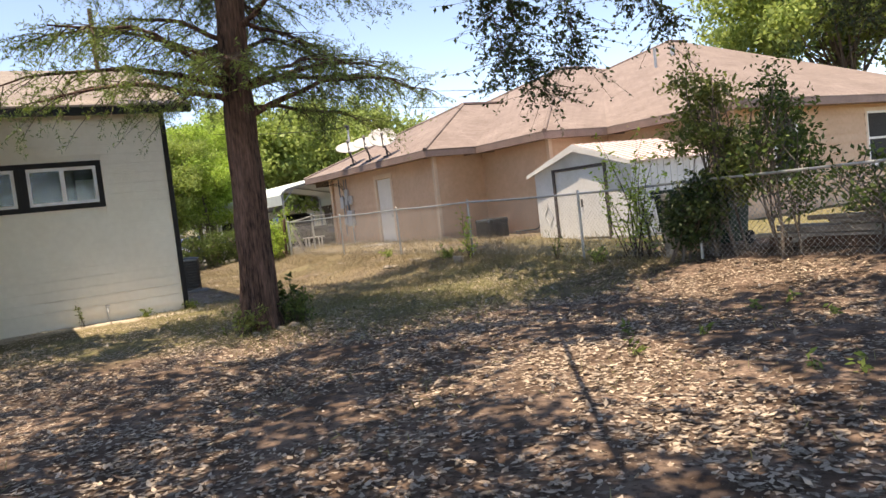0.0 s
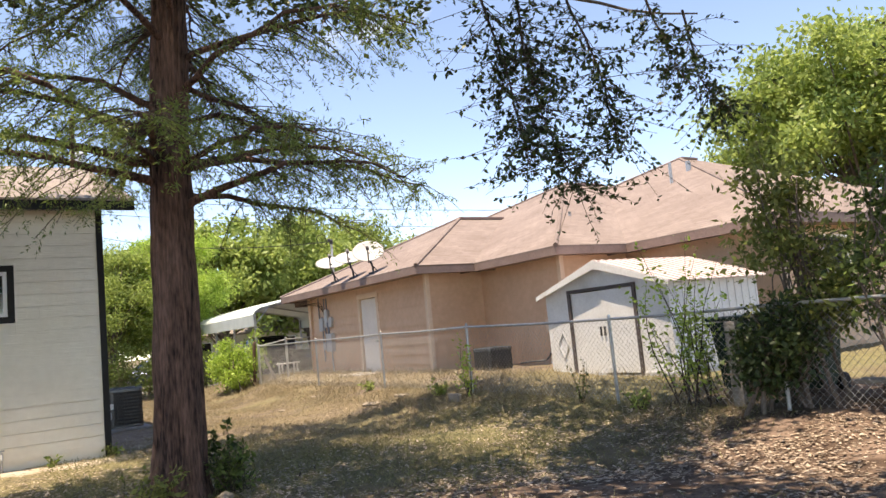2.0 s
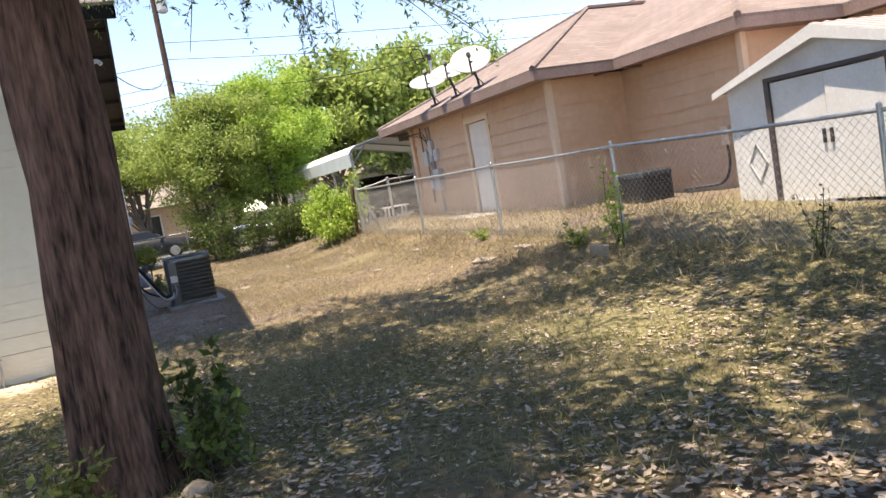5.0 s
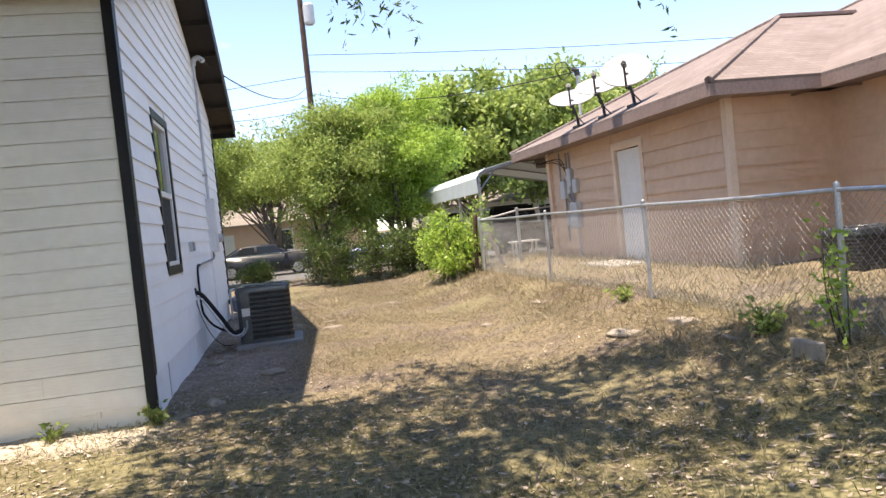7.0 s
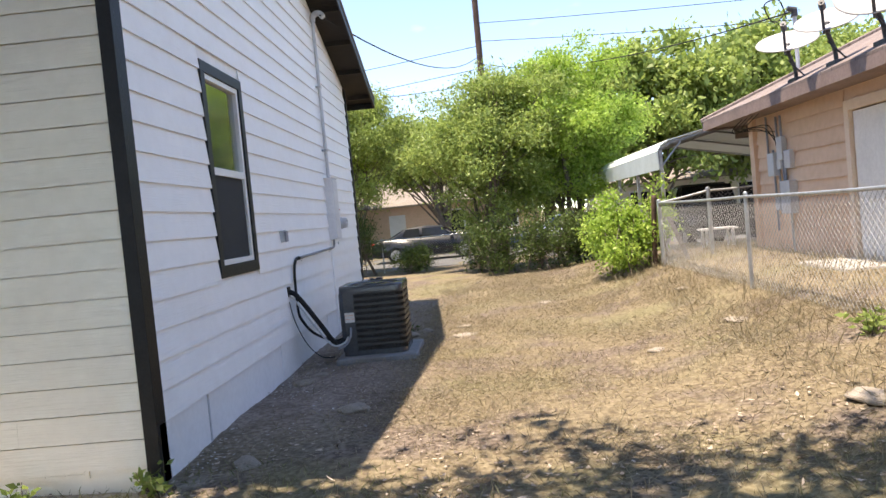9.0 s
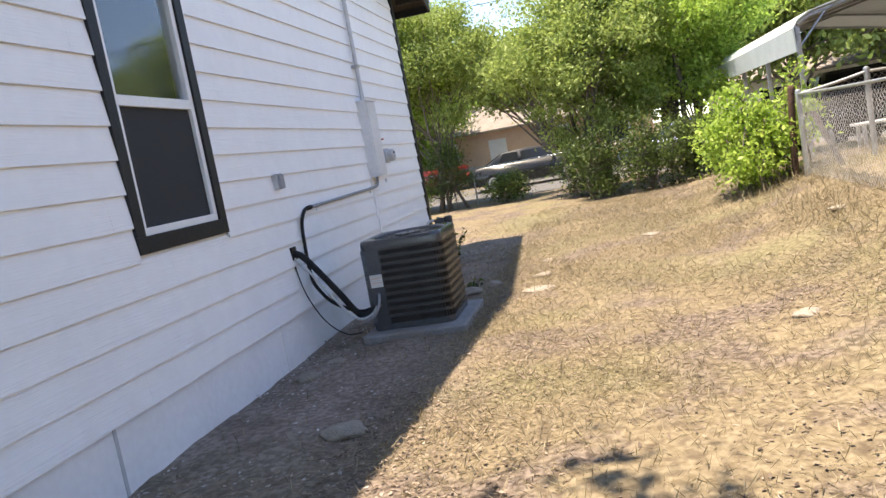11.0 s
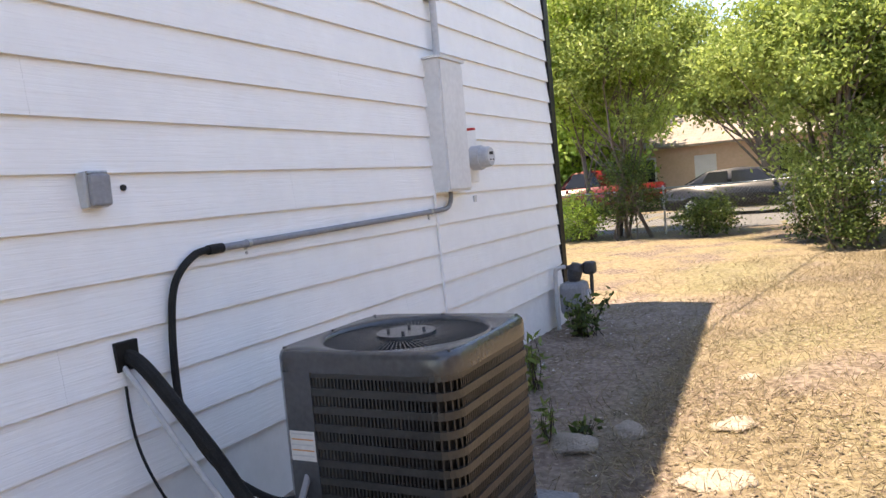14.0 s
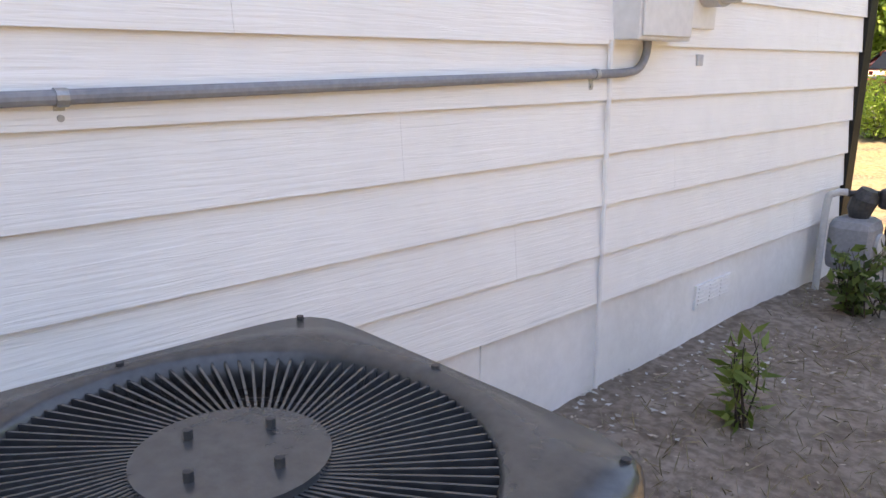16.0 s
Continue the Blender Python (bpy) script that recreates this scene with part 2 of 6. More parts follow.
def ground_mat():
    """Bare earth with leaf litter under the trees, straw grass in the open strip, dust along the wall."""
    m = bpy.data.materials.new("ground_earth")
    m.use_nodes = True
    n, l = m.node_tree.nodes, m.node_tree.links
    p = n["Principled BSDF"]
    co = n.new("ShaderNodeTexCoord")

    def noise_at(scale, detail=5):
        q = n.new("ShaderNodeTexNoise")
        q.inputs["Scale"].default_value, q.inputs["Detail"].default_value = scale, detail
        l.new(co.outputs["Object"], q.inputs["Vector"])
        return q.outputs[0]

    def ramp(v, lo, hi):
        q = n.new("ShaderNodeMapRange")
        q.inputs[1].default_value, q.inputs[2].default_value = lo, hi
        l.new(v, q.inputs[0])
        return q.outputs[0]

    def mix(f, a, b):
        q = n.new("ShaderNodeMixRGB")
        for s, v in ((q.inputs[0], f), (q.inputs[1], a), (q.inputs[2], b)):
            if isinstance(v, tuple):
                s.default_value = (*v, 1)
            else:
                l.new(v, s)
        return q.outputs[0]

    def math2(op, a, b):
        q = n.new("ShaderNodeMath")
        q.operation = op
        for s, v in ((q.inputs[0], a), (q.inputs[1], b)):
            if isinstance(v, (int, float)):
                s.default_value = v
            else:
                l.new(v, s)
        return q.outputs[0]

    big, mid, fine, grit = noise_at(0.5), noise_at(3.0), noise_at(22, 6), noise_at(90, 3)
    earth = mix(ramp(mid, 0.35, 0.65), (0.075, 0.05, 0.037), (0.21, 0.15, 0.118))
    earth = mix(ramp(fine, 0.5, 0.66), earth, (0.06, 0.042, 0.035))
    patch, tuft = noise_at(1.1, 6), noise_at(9.0, 4)
    straw = mix(ramp(fine, 0.3, 0.7), (0.13, 0.10, 0.062), (0.26, 0.212, 0.14))
    straw = mix(ramp(tuft, 0.5, 0.68), straw, (0.105, 0.08, 0.055))
    straw = mix(ramp(patch, 0.50, 0.60), straw, mix(ramp(fine, 0.4, 0.6), (0.08, 0.06, 0.048), (0.20, 0.16, 0.13)))
    straw = mix(math2("MULTIPLY", ramp(big, 0.5, 0.62), 0.6), straw, mix(ramp(fine, 0.4, 0.6), (0.10, 0.094, 0.045), (0.215, 0.198, 0.11)))
    green = mix(ramp(fine, 0.4, 0.6), (0.085, 0.08, 0.04), (0.22, 0.195, 0.105))
    sep = n.new("ShaderNodeSeparateXYZ")
    l.new(co.outputs["Object"], sep.inputs[0])
    wob = math2("MULTIPLY", math2("SUBTRACT", big, 0.5), 6.0)
    yy = math2("ADD", math2("ADD", sep.outputs[1], wob), math2("MULTIPLY", math2("SUBTRACT", sep.outputs[0], 5), 0.25))
    xx = math2("ADD", sep.outputs[0], math2("MULTIPLY", math2("SUBTRACT", mid, 0.5), 1.6))
    c = mix(ramp(yy, 8.5, 11.0), earth, green)
    c = mix(ramp(yy, 12.5, 15.5), c, straw)
    wall_side = math2("MULTIPLY", ramp(xx, 5.4, 4.5), ramp(sep.outputs[1], 16.0, 18.0))
    wall_side = math2("MULTIPLY", wall_side, ramp(sep.outputs[1], 27.5, 26.0))
    c = mix(wall_side, c, mix(ramp(mid, 0.38, 0.62), mix(ramp(fine, 0.35, 0.65), (0.15, 0.112, 0.088), (0.25, 0.195, 0.16)), mix(ramp(fine, 0.4, 0.6), (0.21, 0.165, 0.135), (0.33, 0.27, 0.23))))
    strip = math2("MULTIPLY", math2("MULTIPLY", ramp(xx, 4.0, 3.3), ramp(math2("ADD", sep.outputs[1], math2("MULTIPLY", math2("SUBTRACT", mid, 0.5), 1.2)), 15.2, 15.7)), ramp(sep.outputs[1], 16.6, 16.3))
    c = mix(strip, c, mix(ramp(fine, 0.35, 0.65), (0.34, 0.29, 0.23), (0.52, 0.46, 0.38)))
    c = mix(math2("MULTIPLY", ramp(grit, 0.62, 0.72), 0.2), c, (0.5, 0.45, 0.38))
    l.new(c, p.inputs["Base Color"])
    p.inputs["Roughness"].default_value, p.inputs["Specular IOR Level"].default_value = 0.95, 0.1
    bp = n.new("ShaderNodeBump")
    bp.inputs["Strength"].default_value, bp.inputs["Distance"].default_value = 0.25, 0.012
    l.new(math2("ADD", fine, math2("MULTIPLY", grit, 0.4)), bp.inputs["Height"])
    l.new(bp.outputs[0], p.inputs["Normal"])
    return m


GROUND = ground_mat()
rng = np.random.default_rng(7)


# ---- mesh helpers ----
def finish(name, bm, material, smooth=False):
    bmesh.ops.recalc_face_normals(bm, faces=bm.faces)
    me = bpy.data.meshes.new(name)
    bm.to_mesh(me)
    bm.free()
    me.materials.append(material)
    if smooth:
        me.shade_smooth()
    return me


def thing(name, at, label, category, group="", kind=""):
    ob = new(name)
    ob.empty_display_size = 0.1
    ob.matrix_basis = Matrix.Translation(at)
    return tagged(ob, label, category, group, kind)


def hang(ob, parent):
    """Put a mesh built in world places under its thing."""
    ob.parent = parent
    ob.matrix_parent_inverse = Matrix.Identity(4) if parent.parent else parent.matrix_basis.inverted()
    return ob


def part(name, bm, material, parent=None, label="", smooth=False):
    ob = new(name, finish(name, bm, material, smooth))
    if parent:
        hang(ob, parent)
    return tagged(ob, label)


def np_mesh(name, verts, faces, material):
    verts, faces = np.asarray(verts, np.float32), np.asarray(faces, np.int32)
    me = bpy.data.meshes.new(name)
    k = faces.shape[1]
    me.vertices.add(len(verts))
    me.vertices.foreach_set("co", verts.ravel())
    me.loops.add(faces.size)
    me.loops.foreach_set("vertex_index", faces.ravel())
    me.polygons.add(len(faces))
    me.polygons.foreach_set("loop_start", np.arange(0, faces.size, k, dtype=np.int32))
    me.polygons.foreach_set("loop_total", np.full(len(faces), k, dtype=np.int32))
    me.update(calc_edges=True)
    me.materials.append(material)
    return me


def box(bm, a, b, bevel=0.0):
    vs = [bm.verts.new((x, y, z)) for x in (a[0], b[0]) for y in (a[1], b[1]) for z in (a[2], b[2])]
    fs = [bm.faces.new([vs[i] for i in q]) for q in ((0, 1, 3, 2), (4, 6, 7, 5), (0, 4, 5, 1), (2, 3, 7, 6), (0, 2, 6, 4), (1, 5, 7, 3))]
    if bevel:
        es = list({e for f in fs for e in f.edges})
        bmesh.ops.bevel(bm, geom=es, offset=bevel, segments=2, affect="EDGES", profile=0.5)
    return bm


def boxed(a, b, bevel=0.0):
    return box(bmesh.new(), a, b, bevel)


def poly(bm, pts):
    return bm.faces.new([bm.verts.new(p) for p in pts])


def slab(bm, pts, drop):
    """A closed plate: the outline pts, and the same outline moved by drop."""
    top = [bm.verts.new(p) for p in pts]
    low = [bm.verts.new(Vector(p) + Vector(drop)) for p in pts]
    bm.faces.new(top)
    bm.faces.new(low[::-1])
    for i in range(len(pts)):
        j = (i + 1) % len(pts)
        bm.faces.new((top[i], low[i], low[j], top[j]))
    return bm


def tube(bm, pts, r, n=8, cap=True):
    """A round bar along pts; r is one radius or one for each point."""
    pts = [Vector(p) for p in pts]
    rs = r if isinstance(r, (list, tuple)) else [r] * len(pts)
    rings, side = [], None
    for i, p in enumerate(pts):
        d = (pts[min(i + 1, len(pts) - 1)] - pts[max(i - 1, 0)]).normalized()
        if side is None:
            side = d.orthogonal().normalized()
        side = (side - d * side.dot(d)).normalized()
        up = d.cross(side)
        rings.append([bm.verts.new(p + (side * math.cos(a) + up * math.sin(a)) * rs[i]) for a in (2 * math.pi * k / n for k in range(n))])
    for q, w in zip(rings, rings[1:]):
        for k in range(n):
            bm.faces.new((q[k], q[(k + 1) % n], w[(k + 1) % n], w[k]))
    if cap:
        bm.faces.new(rings[0][::-1])
        bm.faces.new(rings[-1])
    return bm


def tubed(pts, r, n=8):
    return tube(bmesh.new(), pts, r, n)


def curve_pts(pts, steps=8):
    """A smooth line through pts."""
    pts = [Vector(p) for p in pts]
    out = []
    for i in range(len(pts) - 1):
        a, b, c, d = pts[max(i - 1, 0)], pts[i], pts[i + 1], pts[min(i + 2, len(pts) - 1)]
        for k in range(steps):
            t = k / steps
            out.append(0.5 * (2 * b + (c - a) * t + (2 * a - 5 * b + 4 * c - d) * t * t + (3 * b - a - 3 * c + d) * t ** 3))
    return out + [pts[-1]]


def leaves_np(pts, length, width, droop=0.0, flat=0.0, spread=0.4):
    """A bent diamond leaf at each of pts, turned at random."""
    k = len(pts)
    d = rng.normal(size=(k, 3))
    d[:, 2] = d[:, 2] * (1 - flat) - droop
    d /= np.linalg.norm(d, axis=1)[:, None] + 1e-9
    s = np.cross(d, rng.normal(size=(k, 3)) * (1 - flat) + np.array([0, 0, 1.0]) * (flat + 0.2))
    s /= np.linalg.norm(s, axis=1)[:, None] + 1e-9
    nn = np.cross(d, s)
    f = rng.uniform(1 - spread, 1 + spread, (k, 1))
    mid = pts + d * length * f * 0.45
    v = np.stack([pts, mid + s * width * f / 2 + nn * width * 0.15, pts + d * length * f, mid - s * width * f / 2 + nn * width * 0.15], 1).reshape(-1, 3)
    return v, np.arange(k * 4).reshape(-1, 4)


def ground_z(x, y):
    """The height of the ground: flat yard, rising to the neighbour's side."""
    t = np.clip((x - 7.0) / 3.5, 0, 1)
    s = t * t * (3 - 2 * t)
    a = np.interp(y, [0, 6, 10, 14, 18], [0.36, 0.36, 0.36, 0.5, 0.54])
    far = np.clip((y - 29) / 6, 0, 1)
    return s * a * (1 - far) + 0.05 * np.exp(-((x - 4) ** 2 + (y - 5) ** 2) / 30)


def gz(x, y):
    return float(ground_z(np.float64(x), np.float64(y)))


# ---- ground ----
def build_ground():
    def axis(lo, hi, step, reach):
        inner = np.arange(lo, hi + 1e-6, step)
        out = np.geomspace(step, reach, 26)
        return np.concatenate([lo - out[::-1], inner, hi + out])
    xs, ys = axis(-4, 16, 0.14, 900), axis(-3, 34, 0.14, 900)
    gx, gy = np.meshgrid(xs, ys, indexing="ij")
    z = ground_z(gx, gy)
    near = np.exp(-np.maximum(0, np.hypot(gx - 6, (gy - 15) * 0.5) - 12) / 4)
    z = z + near * 0.022 * (np.sin(gx * 2.3 + np.sin(gy * 1.7)) * np.sin(gy * 1.9 + 1.3 * np.sin(gx * 1.1))) + near * rng.normal(size=z.shape) * 0.006
    n, m = z.shape
    idx = np.arange(n * m).reshape(n, m)
    f = np.stack([idx[:-1, :-1], idx[1:, :-1], idx[1:, 1:], idx[:-1, 1:]], -1).reshape(-1, 4)
    me = np_mesh("ground", np.stack([gx, gy, z], -1).reshape(-1, 3), f, GROUND)
    me.shade_smooth()
    tagged(new("ground", me), "dry backyard ground with earth, leaf litter and straw-coloured grass", "ground", kind="structure")
    bm = bmesh.new()
    slab(bm, [(-300, 37.8, 0.006), (300, 37.8, 0.006), (300, 46.5, 0.006), (-300, 46.5, 0.006)], (0, 0, -0.03))
    tagged(part("road", bm, ASPHALT), "sunlit grey asphalt street behind the yard", "road", kind="structure")


build_ground()


# ---- lap siding ----
def board_mesh(name, axis, out, a0, a1, b0, b1, z0, z1, face, material, lip, groove):
    """One lapped board: thick lower edge, thin upper edge. a0..a1 along at its foot, b0..b1 at its top."""
    bm = bmesh.new()
    def at(s, d, z):
        return (face + out * d, s, z) if axis == "y" else (s, face + out * d, z)
    drip = max(0.012, lip - 0.013)
    top, up = (lip - 0.006, -0.016) if groove else (0.007, 0.012)
    v = [bm.verts.new(at(*q)) for q in ((a0, drip, z0 - 0.008), (a1, drip, z0 - 0.008), (a1, lip, z0 - 0.008), (a0, lip, z0 - 0.008), (b0, 0, z1 + up), (b1, 0, z1 + up), (b1, top, z1 + up), (b0, top, z1 + up))]
    for q in ((0, 1, 2, 3), (4, 7, 6, 5), (3, 2, 6, 7), (0, 4, 5, 1), (0, 3, 7, 4), (1, 5, 6, 2)):
        bm.faces.new([v[i] for i in q])
    return finish(name, bm, material)


def siding(parent, axis, out, face, z0, z1, exposure, material, span, holes=(), joint=3.66, lip=0.03, groove=False):
    """Lap boards over a wall. span(z) gives the wall's ends at that height; holes are (s0, s1, z0, z1)."""
    z, row = z0, 0
    while z < z1 - 0.03:
        zt = min(z + exposure, z1)
        s0, s1 = span(z)
        t0, t1 = span(zt)
        if s1 - s0 < 0.3:
            break
        cuts = [s0]
        s = s0 + joint * (0.35 + 0.3 * (row * 7 % 5) / 2)
        while s < s1 - 0.4:
            cuts.append(s)
            s += joint
        cuts.append(s1)
        for c0, c1 in zip(cuts, cuts[1:]):
            pieces = [(c0 + (0.0004 if c0 > s0 else 0), c1 - (0.0004 if c1 < s1 else 0))]
            for h0, h1, hz0, hz1 in holes:
                if z < hz1 - 0.01 and zt > hz0 + 0.01:
                    pieces = [q for a, b in pieces for q in ((a, min(b, h0)), (max(a, h1), b)) if q[1] - q[0] > 0.02]
            for a, b in pieces:
                hang(new("board", board_mesh("board", axis, out, a, b, t0 if a <= s0 else a, t1 if b >= s1 else b, z, zt, face, material, lip, groove)), parent)
        z, row = zt, row + 1


def wall_with_holes(name, axis, f0, f1, s0, s1, z0, z1, holes, material, label):
    """A wall slab between faces f0 and f1, with rectangular openings through it."""
    bm = bmesh.new()
    def b(a0, a1, c0, c1):
        if a1 - a0 > 1e-4 and c1 - c0 > 1e-4:
            box(bm, (f0, a0, c0) if axis == "y" else (a0, f0, c0), (f1, a1, c1) if axis == "y" else (a1, f1, c1))
    s = s0
    for h0, h1, hz0, hz1 in sorted(holes):
        b(s, h0, z0, z1)
        b(h0, h1, z0, hz0)
        b(h0, h1, hz1, z1)
        s = h1
    b(s, s1, z0, z1)
    return tagged(part(name, bm, material), label, "wall", kind="structure")


# ---- own house ----
RIDGE_Y, EAVE0, EAVE1, EAVE_Z, PITCH = 21.1, 15.75, 26.45, 4.22, 0.335
WALL_X, WALL_S, WALL_N = 3.48, 16.2, 25.75


def roof_z(y):
    return EAVE_Z + PITCH * (RIDGE_Y - EAVE0 - abs(y - RIDGE_Y))


def own_house():
    win = (17.9, 18.85, 1.42, 3.17)
    east = wall_with_holes("wall_east", "y", WALL_X - 0.2, WALL_X, WALL_S + 0.01, WALL_N, -0.1, 4.0, [win], SKIRT, "white painted lap-sided gable wall in open shade")
    bm = bmesh.new()
    slab(bm, [(WALL_X, WALL_S + 0.01, 4.0), (WALL_X, WALL_N, 4.0), (WALL_X, WALL_N, roof_z(WALL_N) - 0.1), (WALL_X, RIDGE_Y, roof_z(RIDGE_Y) - 0.1), (WALL_X, WALL_S + 0.01, roof_z(WALL_S) - 0.1)], (-0.2, 0, 0))
    hang(part("gable_panel", bm, SKIRT), east)

    def span(z):
        over = max(0.0, z - (roof_z(WALL_S) - 0.16)) / PITCH
        return WALL_S + 0.11 + over, WALL_N - 0.1 - over
    siding(east, "y", 1, WALL_X, 0.422, 5.7, 0.2135, WHITE, span, [(17.79, 18.96, 1.31, 3.28)])
    # joint strips of the smooth skirting
    for y, z in ((17.22, 0.44), (19.55, 0.42), (22.2, 0.4)):
        part("joint_strip", boxed((WALL_X, y - 0.012, -0.05), (WALL_X + 0.008, y + 0.012, z)), GREY_BOX if y < 18 else SKIRT, east)
    small = (0.88, 2.1, 2.38, 3.1)
    small2 = (-0.6, 0.72, 2.38, 3.1)
    south = wall_with_holes("wall_south", "x", WALL_S, WALL_S + 0.2, -9.0, WALL_X, -0.1, roof_z(WALL_S) - 0.1, [small, small2], CREAM, "cream lap-sided rear wall with small black-framed windows")
    siding(south, "x", -1, WALL_S, 0.163, roof_z(WALL_S) - 0.12, 0.197, CREAM, lambda z: (-0.0, WALL_X - 0.056), [(0.78, 2.2, 2.28, 3.2), (-0.7, 0.78, 2.28, 3.2)], 3.9, 0.036, True)
    north = tagged(part("wall_north", boxed((-9, WALL_N - 0.2, -0.1), (WALL_X - 0.2, WALL_N, 4.0)), CREAM), "plain cream wall of the house", "wall", kind="structure")
    west = tagged(part("wall_west", boxed((-9.2, WALL_S, -0.1), (-9.0, WALL_N, 5.2)), CREAM), "plain cream wall of the house", "wall", kind="structure")
    # added box behind the panes; the room's darkness is put into its colour
    inside = tagged(part("floor", boxed((-9, WALL_S + 0.2, 0.7), (WALL_X - 0.2, WALL_N - 0.2, 0.75)), DARK), "near-black floor added behind the glass for an unlit room", "floor", kind="structure")
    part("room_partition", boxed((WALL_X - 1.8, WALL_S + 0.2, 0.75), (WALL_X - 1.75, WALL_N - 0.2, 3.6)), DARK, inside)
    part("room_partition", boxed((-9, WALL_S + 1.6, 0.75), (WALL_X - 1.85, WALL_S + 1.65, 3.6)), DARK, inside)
    tagged(part("ceiling", boxed((-9, WALL_S + 0.2, 3.6), (WALL_X - 0.2, WALL_N - 0.2, 3.65)), DARK), "near-black ceiling added behind the glass for an unlit room", "ceiling", kind="structure")
    # corner boards
    trim = thing("trim", (WALL_X, WALL_S, 0), "black painted corner boards of the house", "trim", kind="structure")
    part("corner_board", boxed((WALL_X - 0.055, WALL_S - 0.05, 0.0), (WALL_X + 0.045, WALL_S, roof_z(WALL_S) - 0.16), 0.004), BLACK, trim)
    part("corner_board", boxed((WALL_X + 0.001, WALL_S, 0.42), (WALL_X + 0.042, WALL_S + 0.11, roof_z(WALL_S) - 0.12), 0.004), BLACK, trim)
    part("corner_board", boxed((WALL_X + 0.001, WALL_N - 0.1, 0.3), (WALL_X + 0.042, WALL_N + 0.03, roof_z(WALL_N) - 0.12), 0.004), BLACK, trim)
    part("frieze_board", boxed((0.0, WALL_S - 0.03, roof_z(WALL_S) - 0.30), (WALL_X - 0.056, WALL_S - 0.002, roof_z(WALL_S) - 0.12)), BLACK, trim)
    # roof
    roof = thing("house_roof", (0, RIDGE_Y, 4.2), "grey-brown shingle gable roof with black fascia and soffit", "roof", kind="structure")
    for e, sgn in ((EAVE0, 1), (EAVE1, -1)):
        bm = bmesh.new()
        slab(bm, [(-9.6, e - 0.02 * sgn, EAVE_Z), (4.0, e - 0.02 * sgn, EAVE_Z), (4.0, RIDGE_Y, roof_z(RIDGE_Y)), (-9.6, RIDGE_Y, roof_z(RIDGE_Y))], (0, 0, -0.035))
        part("shingles", bm, OWN_SHINGLE, roof)
        bm = bmesh.new()
        slab(bm, [(-9.55, e + 0.03 * sgn, EAVE_Z - 0.045), (3.95, e + 0.03 * sgn, EAVE_Z - 0.045), (3.95, RIDGE_Y, roof_z(RIDGE_Y) - 0.055), (-9.55, RIDGE_Y, roof_z(RIDGE_Y) - 0.055)], (0, 0, -0.03))
        part("soffit", bm, SOFFIT, roof)
        part("fascia", boxed((-9.6, e, EAVE_Z - 0.19), (3.98, e + 0.03 * sgn, EAVE_Z - 0.037)), BLACK, roof)
        bm = bmesh.new()
        slab(bm, [(3.955, e, EAVE_Z - 0.037), (3.955, RIDGE_Y, roof_z(RIDGE_Y) - 0.037), (3.955, RIDGE_Y, roof_z(RIDGE_Y) - 0.20), (3.955, e, EAVE_Z - 0.19)], (0.03, 0, 0))
        part("rake_board", bm, BLACK, roof)
        y = e + 0.35 * sgn
        for i in range(6):
            part("lookout", boxed((WALL_X + 0.02, y - 0.02, roof_z(y) - 0.16), (3.95, y + 0.02, roof_z(y) - 0.08)), SOFFIT, roof)
            y += 0.95 * sgn
    # rear wing at the far side of the wall
    wing = thing("wall_wing", (-3, 14.9, 0), "cream lap-sided rear wing with a low roof", "wall", kind="structure")
    part("wing_body", boxed((-6, 13.75, -0.1), (0.0, 16.2, 3.7)), CREAM, wing)
    part("corner_board", boxed((-0.12, 13.72, 0), (0.03, 13.75, 3.6)), BLACK, wing)
    part("wing_roof", slab(bmesh.new(), [(-6.4, 13.3, 3.72), (0.45, 13.3, 3.72), (0.45, 15.72, 4.05), (-6.4, 15.72, 4.05)], (0, 0, -0.05)), OWN_SHINGLE, wing)
    part("wing_fascia", boxed((-6.4, 13.28, 3.55), (0.46, 13.32, 3.67)), BLACK, wing)

    # tall sash window of the gable wall
    w = thing("window_1", (WALL_X, 18.45, 1.4), "tall white sash window in a black painted surround", "window", kind="structure")
    y0, y1, z0, z1 = 17.79, 18.96, 1.31, 3.28
    for a, b in (((y0, z0), (y1, z0 + 0.11)), ((y0, z1 - 0.1), (y1, z1)), ((y0, z0 + 0.11), (y0 + 0.1, z1 - 0.1)), ((y1 - 0.1, z0 + 0.11), (y1, z1 - 0.1))):
        part("surround", boxed((WALL_X + 0.001, a[0], a[1]), (WALL_X + 0.034, b[0], b[1]), 0.003), TRIM_DARK, w)
    y0, y1, z0, z1, zm = y0 + 0.1, y1 - 0.1, z0 + 0.11, z1 - 0.1, 2.29
    for a, b in (((y0, z0), (y1, z0 + 0.05)), ((y0, z1 - 0.05), (y1, z1)), ((y0, z0 + 0.05), (y0 + 0.05, z1 - 0.05)), ((y1 - 0.05, z0 + 0.05), (y1, z1 - 0.05)), ((y0 + 0.05, zm - 0.035), (y1 - 0.05, zm + 0.035))):
        part("window_frame", boxed((WALL_X - 0.06, a[0], a[1]), (WALL_X + 0.016, b[0], b[1]), 0.003), VINYL, w)
    for a, b in ((zm + 0.035, z1 - 0.05), (z0 + 0.05, zm - 0.035)):
        g = part("pane", boxed((WALL_X - 0.03, y0 + 0.05, a), (WALL_X - 0.025, y1 - 0.05, b)), GLASS, w)
        g.visible_shadow = False
    part("blind", boxed((WALL_X - 0.10, y0 + 0.04, zm), (WALL_X - 0.09, y1 - 0.04, z1)), SCREEN, w)
